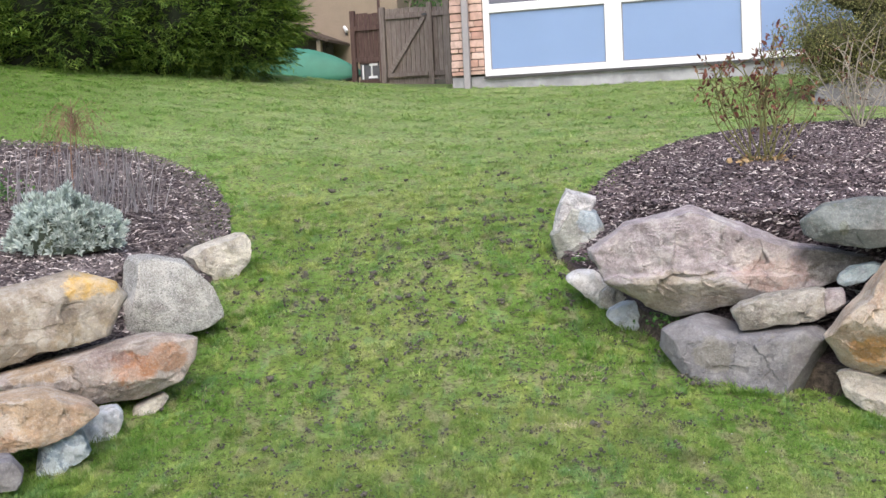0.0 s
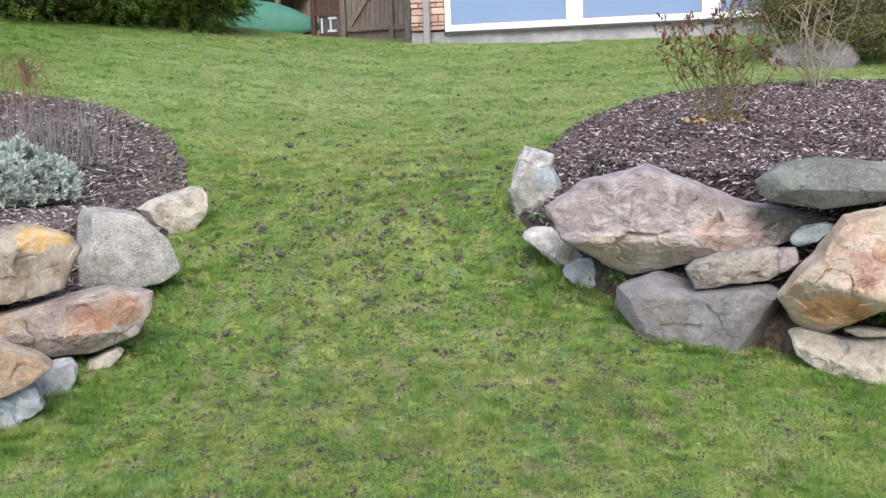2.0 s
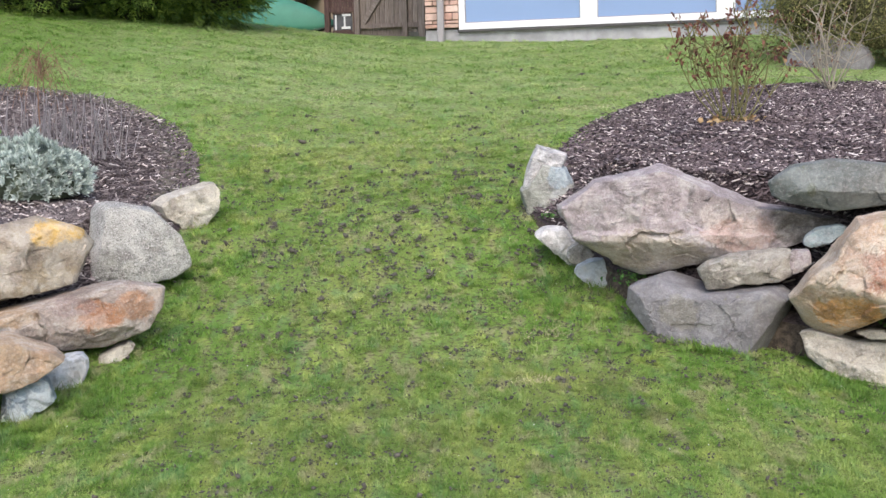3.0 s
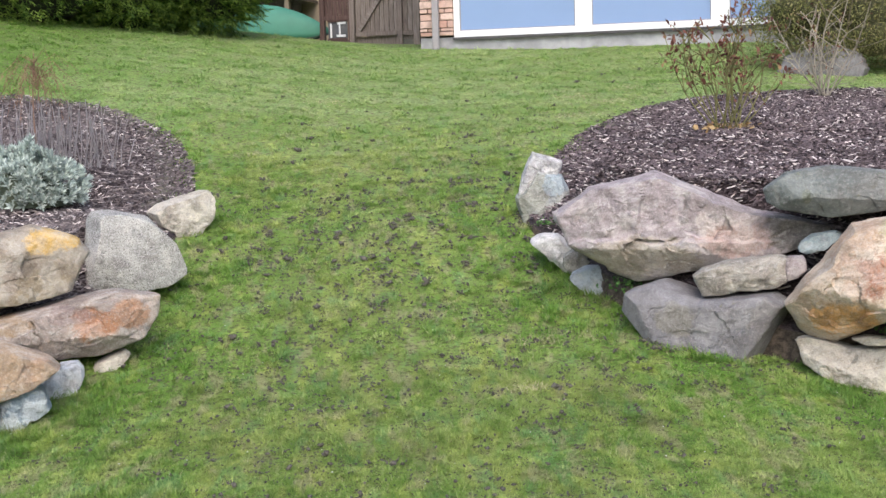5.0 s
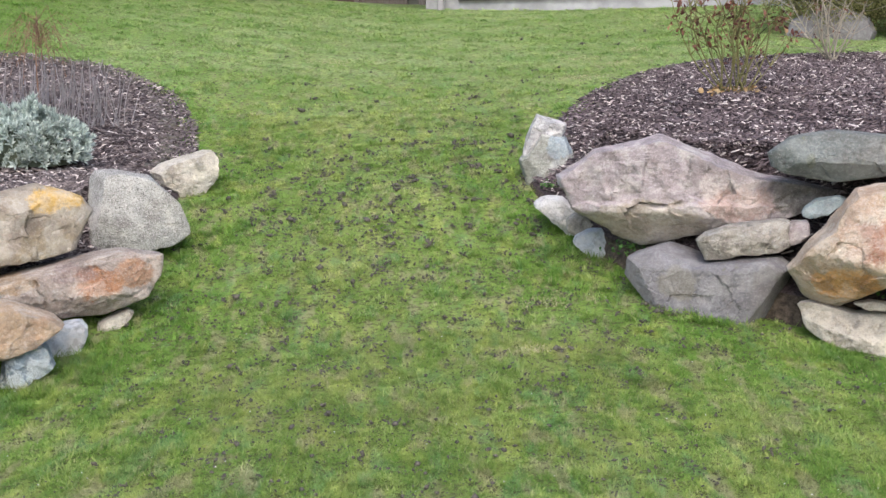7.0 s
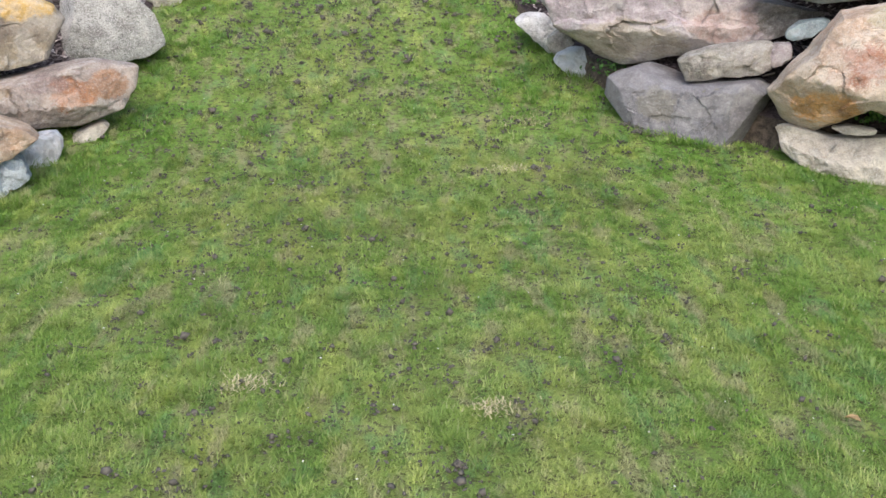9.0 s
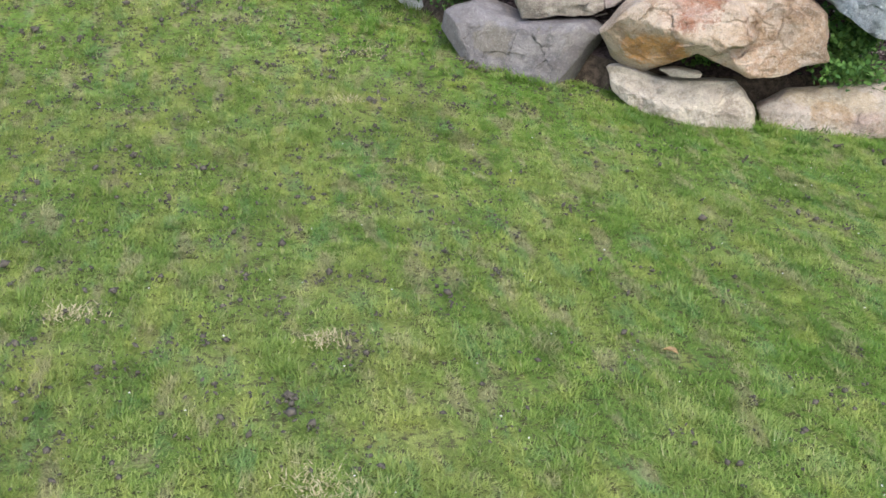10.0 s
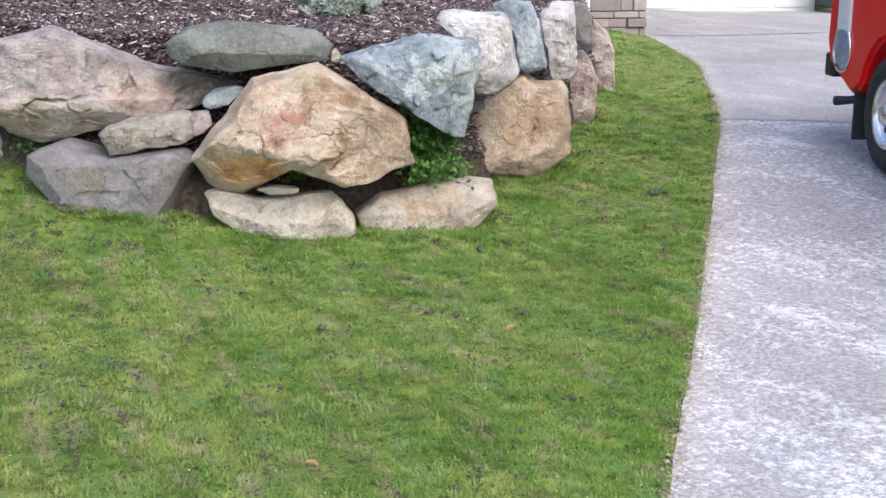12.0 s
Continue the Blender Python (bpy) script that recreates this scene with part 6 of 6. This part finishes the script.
def boards(parent, s0, s1, z0, z1, material, wide=0.10, y=0.0):
    s = s0
    while s < s1 - 0.01:
        w = min(wide * own.uniform(0.9, 1.1), s1 - s)
        boxed("board", (s + 0.004, y, z0 + own.uniform(-0.02, 0.02)), (s + w - 0.004, y + 0.02, z1 + own.uniform(-0.012, 0.012)), material, parent, bevel=0.003)
        s += w


boards(fence, -8.66, -8.10, 0.52, 1.30, FENCE_DARK)
boxed("rail", (-8.68, -0.045, 1.00), (-8.08, -0.003, 1.09), FENCE_DARK, fence)
boxed("rail", (-8.68, -0.045, 0.45), (-8.08, -0.003, 0.53), FENCE_DARK, fence)
boxed("rail", (-8.68, -0.045, 0.02), (-8.08, -0.003, 0.10), FENCE_DARK, fence)
boxed("post", (-8.72, -0.05, -0.3), (-8.62, 0.05, 1.36), FENCE_DARK, fence)
boxed("post", (-8.10, -0.06, -0.3), (-8.00, 0.05, 1.38), FENCE_WOOD, fence)
boxed("post", (-7.13, -0.06, -0.3), (-7.03, 0.05, 1.40), FENCE_WOOD, fence)
boxed("post", (-6.80, -0.06, -0.3), (-6.68, 0.05, 1.52), FENCE_WOOD, fence)
boards(fence, -7.03, -6.80, 0.05, 1.32, FENCE_WOOD)
boards(fence, -6.68, -5.29, 0.0, 1.40, FENCE_WOOD)
boxed("rail", (-7.03, -0.045, 1.16), (-5.29, -0.003, 1.25), FENCE_WOOD, fence)
boxed("rail", (-7.03, -0.045, 0.14), (-5.29, -0.003, 0.22), FENCE_WOOD, fence)
boxed("kick_board", (-8.0, 0.03, -0.15), (-7.13, 0.06, 0.14), FENCE_WOOD, fence)

gate = thing("gate", FENCE @ pose(-7.565, 0, 0), "closed grey-brown board gate with a diagonal brace", "gate")
boards(gate, -0.42, 0.42, 0.14, 1.34, FENCE_WOOD, 0.095)
boxed("rail", (-0.42, -0.045, 1.16), (0.42, -0.003, 1.25), FENCE_WOOD, gate)
boxed("rail", (-0.42, -0.045, 0.15), (0.42, -0.003, 0.22), FENCE_WOOD, gate)
ang = math.atan2(0.94, 0.74)
boxed("brace", (-0.59, -0.048, -0.04), (0.59, -0.004, 0.04), FENCE_WOOD, gate, place=pose(0, 0, 0.69) @ Matrix.Rotation(-ang, 4, "Y"))
boxed("latch", (0.34, -0.07, 1.18), (0.44, -0.046, 1.22), BLACK, gate, bevel=0.003)

hatch = thing("framed_hatch", FENCE @ pose(-8.36, 0.0, 0.10), "small framed hatch with white bars low in the fence", "hatch")
boxed("frame", (-0.20, -0.04, 0.0), (0.20, -0.01, 0.04), FENCE_DARK, hatch)
boxed("frame", (-0.20, -0.04, 0.32), (0.20, -0.01, 0.35), FENCE_DARK, hatch)
boxed("backing", (-0.20, 0.0, 0.0), (0.20, 0.012, 0.35), plain("dark_mesh", (0.09, 0.09, 0.10), 0.7), hatch)
for a, b, c, d in ((-0.15, 0.05, -0.12, 0.30), (0.03, 0.08, 0.06, 0.32), (-0.02, 0.06, 0.16, 0.10), (0.0, 0.28, 0.17, 0.32)):
    boxed("white_bar", (a, -0.03, b), (c, -0.004, d), WHITE, hatch, bevel=0.004)

# ---- next-door wall, lean-to and canoe ----
NEXT = pose(5.26, 17.21, 0, 0, 0, -17) @ pose(0, 8.0, 2.9)
neighbour = thing("neighbouring_house", NEXT, "plain tan stucco wall of the neighbouring house", "house")
boxed("wall", (-18.0, 0, -0.5), (-8.75, 5.0, 5.0), TAN_WALL, neighbour, bevel=0.02)
boxed("corner_trim", (-9.22, -0.03, -0.5), (-9.16, 0.0, 5.0), FENCE_DARK, neighbour)
part("roof", prism(((-18.6, 5.0), (-13.4, 6.6), (-8.2, 5.0), (-8.2, 5.15), (-13.4, 6.8), (-18.6, 5.15)), -0.5, 5.5), ROOF, neighbour)
lamp = thing("wall_lamp", NEXT @ pose(-9.98, 0, 1.50) @ Matrix.Scale(0.75, 4), "small white spotlight on the tan wall", "wall lamp")
boxed("bracket", (-0.03, -0.06, -0.12), (0.03, 0, 0.0), BLACK, lamp)
v, f = tubes([[((-0.05, -0.08, 0.12), 0.045), ((0.05, -0.13, -0.02), 0.06), ((0.055, -0.135, -0.03), 0.02)]], 10)
part_mesh("shade", quick_mesh("shade", v, f, WHITE, True), lamp)

lean = thing("lean_to", NEXT @ pose(-10.9, -1.2, 0), "low dark wooden lean-to against the tan wall", "lean-to")
part("roof", prism(((-1.4, 2.08), (0.98, 1.16), (0.98, 1.22), (-1.4, 2.15)), -0.15, 1.19), SHED_WOOD, lean)
# dark backing boards added for the shade beneath the roof
for k in range(10):
    boxed("back_board", (-1.3 + k * 0.2, 0.9, -0.4), (-1.105 + k * 0.2, 0.93, 1.98 - k * 0.078 - 0.12), SHED_WOOD, lean, bevel=0.003)
boxed("post", (0.66, 0.0, -0.4), (0.76, 0.1, 1.22), TAN_WALL, lean)
boxed("post", (-1.35, 0.0, -0.4), (-1.25, 0.1, 2.0), SHED_WOOD, lean)

cz = float(height(-2.9, 23.2))
canoe = thing("canoe", pose(5.26, 17.21, 0, 0, 0, -17) @ pose(-10.45, 5.2, cz - 0.02), "upturned green canoe lying on the grass", "canoe")
hv, hf = [], []
N, M = 33, 18
for i in range(N):
    t = -1 + 2 * i / (N - 1)
    wide = 0.43 * (1 - abs(t) ** 2.0) + 0.012
    tall = 0.74 * (1 - abs(t) ** 2.6) + 0.05
    lift = 0.16 * t**4
    for j in range(M):
        an = math.pi * j / (M - 1)
        hv.append((t * 1.85, -math.cos(an) * wide, lift + math.sin(an) ** 0.75 * tall))
for i in range(N - 1):
    for j in range(M - 1):
        a = i * M + j
        hf.append((a, a + 1, a + M + 1, a + M))
hull = part_mesh("hull", quick_mesh("hull", np.array(hv), np.array(hf), GREEN_HULL, True), canoe)
solid = hull.modifiers.new("thickness", "SOLIDIFY")
solid.thickness = 0.015
for side in (-1, 1):
    rail_path = [((t * 1.85, side * (0.43 * (1 - abs(t) ** 2.0) + 0.015), 0.16 * t**4 + 0.01), 0.016) for t in np.linspace(-1, 1, 21)]
    twigs_part("gunwale", [rail_path], BLACK, canoe, sides=6)


def back_tree(x, y, z):
    ob = thing("background_tree", pose(x, y, z), "leafy green tree showing above the fence", "tree")
    limbs = [twig((0, 0, 0), (0, 0, 1.5), 0.12, 0.08, 0.03)] + [twig((0, 0, 1.2), (rng.normal(0, 1.0), rng.normal(0, 0.7), rng.uniform(1.6, 3.2)), 0.06, 0.015, 0.08) for _ in range(12)]
    twigs_part("trunk", limbs, GREY_TWIG, ob)
    lumps = [(-0.8, 0, 1.8, 1.0, 0.8, 0.8), (0.5, 0, 1.9, 1.1, 0.8, 0.9), (0, 0.2, 2.8, 1.2, 0.9, 0.9), (1.5, 0, 2.0, 0.9, 0.8, 0.8)]
    spots, out = crown_shell(lumps, 5000, 0.6)
    leaves_part("crown", spots - out * rng.uniform(0, 0.4, len(spots))[:, None], rng.uniform(0.07, 0.13, len(spots)), WEED, ob, 0, 0.8)


back_tree(-0.4, 28.5, 3.0)

# grey boulder under the shrub
rock("slab", (4.98, 14.5, 1.96), 19.5, (1.0, 0.7, 0.74), (1.0, 0.95, 0.9, 0.95, 0.85, 0.95, 1.0, 0.9, 1.0, 1.0, 1.0, 1.0))

# ---- truck ----
truck = thing("pickup_truck", pose(6.2, 5.36, float(height(6.2, 5.36)) + 0.02, 0, 0, 244), "bright red pickup truck parked on the driveway", "truck")


def arch(cx_, r, z, a0, a1, n=10):
    return [(cx_ + r * math.cos(a), z + r * math.sin(a)) for a in np.linspace(a0, a1, n)]


lower = [(-1.10, 1.30), (-1.12, 0.78), (-1.04, 0.62), (-0.62, 0.44)] + arch(0, 0.47, 0.40, math.pi * 0.92, math.pi * 0.08) + [(0.6, 0.46), (2.3, 0.46)] + arch(2.9, 0.47, 0.40, math.pi * 0.92, math.pi * 0.08) + [(3.55, 0.5), (3.78, 0.62), (3.80, 1.0), (3.55, 1.10), (2.65, 1.16), (2.5, 1.30)]
part("body", prism(lower, 0.0, 1.74, 0.03), RED_PAINT, truck, smooth=False)
cab = prism(((0.62, 1.29), (0.70, 1.80), (0.9, 1.86), (1.75, 1.86), (2.02, 1.78), (2.62, 1.29)), 0.10, 1.64, 0.04)
part("cab", cab, RED_PAINT, truck)
for y0, y1 in ((0.085, 0.12), (1.62, 1.655)):
    part("side_window", prism(((0.80, 1.36), (0.84, 1.76), (1.72, 1.76), (2.0, 1.66), (2.35, 1.36)), y0, y1), CAR_GLASS, truck)
boxed("bed_cover", (-1.02, 0.08, 1.302), (0.58, 1.66, 1.325), BLACK, truck)
boxed("bumper", (-1.22, 0.03, 0.52), (-1.06, 1.70, 0.69), BLACK, truck, "black rear bumper", 0.02)
boxed("front_bumper", (3.76, 0.04, 0.48), (3.92, 1.70, 0.68), BLACK, truck, bevel=0.02)
# lamp lenses: reflected sky put in as white and blue-grey colour
boxed("tail_lamp", (-0.91, -0.018, 0.86), (-0.69, 0.02, 1.24), WHITE, truck, "upper lamp lens, its sky reflection painted white", 0.012)
lens = bmesh.new()
bmesh.ops.create_uvsphere(lens, u_segments=20, v_segments=12, radius=1)
for v in lens.verts:
    v.co = Vector((-0.81 + v.co.x * (0.13 - 0.03 * v.co.z), v.co.y * 0.026, 0.76 + v.co.z * 0.16))
part("side_lamp", lens, LENS_SKY_BLUE, truck, "clear side lens, its sky reflection painted blue-grey", smooth=True)
bezel = [((-0.81 + (0.145 - 0.03 * math.sin(a)) * math.cos(a), -0.006, 0.755 + 0.17 * math.sin(a)), 0.013) for a in np.linspace(0, 2 * math.pi, 25)]
twigs_part("lens_bezel", [bezel], CHROME, truck, sides=6)
twigs_part("tailpipe", [[((-0.35, 0.25, 0.50), 0.03), ((-0.65, 0.20, 0.42), 0.03), ((-0.80, 0.05, 0.385), 0.03), ((-0.87, 0.0, 0.375), 0.036)]], BLACK, truck, sides=10)
boxed("mudflap", (-0.60, 0.02, 0.14), (-0.575, 0.26, 0.56), RUBBER, truck, bevel=0.004)


def lathe(profile, sides=36):
    """A wheel part turned about the y axis: profile of (radius, y)."""
    v, f = [], []
    for r, y in profile:
        for k in range(sides):
            a = 2 * math.pi * k / sides
            v.append((r * math.cos(a), y, r * math.sin(a)))
    for i in range(len(profile) - 1):
        for k in range(sides):
            a, b = i * sides + k, i * sides + (k + 1) % sides
            f.append((a, b, b + sides, a + sides))
    return np.array(v), np.array(f)


def wheel(x, y, flip):
    tyre_v, tyre_f = lathe(((0.215, 0.03), (0.235, 0.0), (0.30, -0.012), (0.35, 0.0), (0.378, 0.03), (0.384, 0.12), (0.378, 0.2), (0.35, 0.23), (0.30, 0.24), (0.22, 0.2)))
    ob = part_mesh("wheel", quick_mesh("wheel", tyre_v, tyre_f, RUBBER, True), truck, "black tyre on a bright steel rim", pose(x, y, 0.384, 0, 0, 180 if flip else 0))
    v, f = lathe(((0.222, 0.02), (0.222, -0.004), (0.205, 0.0), (0.195, 0.03), (0.185, 0.06), (0.13, 0.055), (0.10, 0.03), (0.075, 0.02), (0.07, -0.015), (0.055, -0.03), (0.001, -0.032)))
    rim = part_mesh("rim", quick_mesh("rim", v, f, CHROME, True), ob)
    for k in range(8):
        a = 2 * math.pi * k / 8
        hv, hf_ = lathe(((0.024, 0.055), (0.022, 0.050), (0.001, 0.049)), 12)
        part_mesh("rim_hole", quick_mesh("rim_hole", hv, hf_, BLACK), ob, place=pose(0.155 * math.cos(a), -0.002, 0.155 * math.sin(a)))


wheel(0, -0.0, False), wheel(2.9, -0.0, False), wheel(0, 1.74, True), wheel(2.9, 1.74, True)
boxed("axle", (-0.05, 0.15, 0.33), (0.05, 1.6, 0.43), BLACK, truck, bevel=0.02)
boxed("axle", (2.85, 0.15, 0.33), (2.95, 1.6, 0.43), BLACK, truck, bevel=0.02)
boxed("chassis", (-0.9, 0.35, 0.42), (3.6, 1.4, 0.60), BLACK, truck, bevel=0.02)

# ---- litter on the lawn ----
for x, y, s, name, label in ((1.39, 3.29, 0.05, "fallen_leaf", "dry orange-brown leaf lying on the lawn"), (2.69, 4.19, 0.06, "fallen_leaf", "pale dry leaf lying on the lawn")):
    bm = bmesh.new()
    vs = [bm.verts.new((p[0] * s * 1.6, p[1] * s, p[2] * s * 3 + 0.004)) for p in LEAF]
    bm.faces.new(vs)
    r = bmesh.ops.extrude_face_region(bm, geom=list(bm.faces))
    bmesh.ops.translate(bm, vec=(0, 0, 0.002), verts=[v for v in r["geom"] if isinstance(v, bmesh.types.BMVert)])
    ob = part(name, bm, DRY_LEAF, None, label, pose(x, y, float(height(x, y)) + 0.03, 8, 5, 40 * x))
    tagged(ob, "", "leaf")
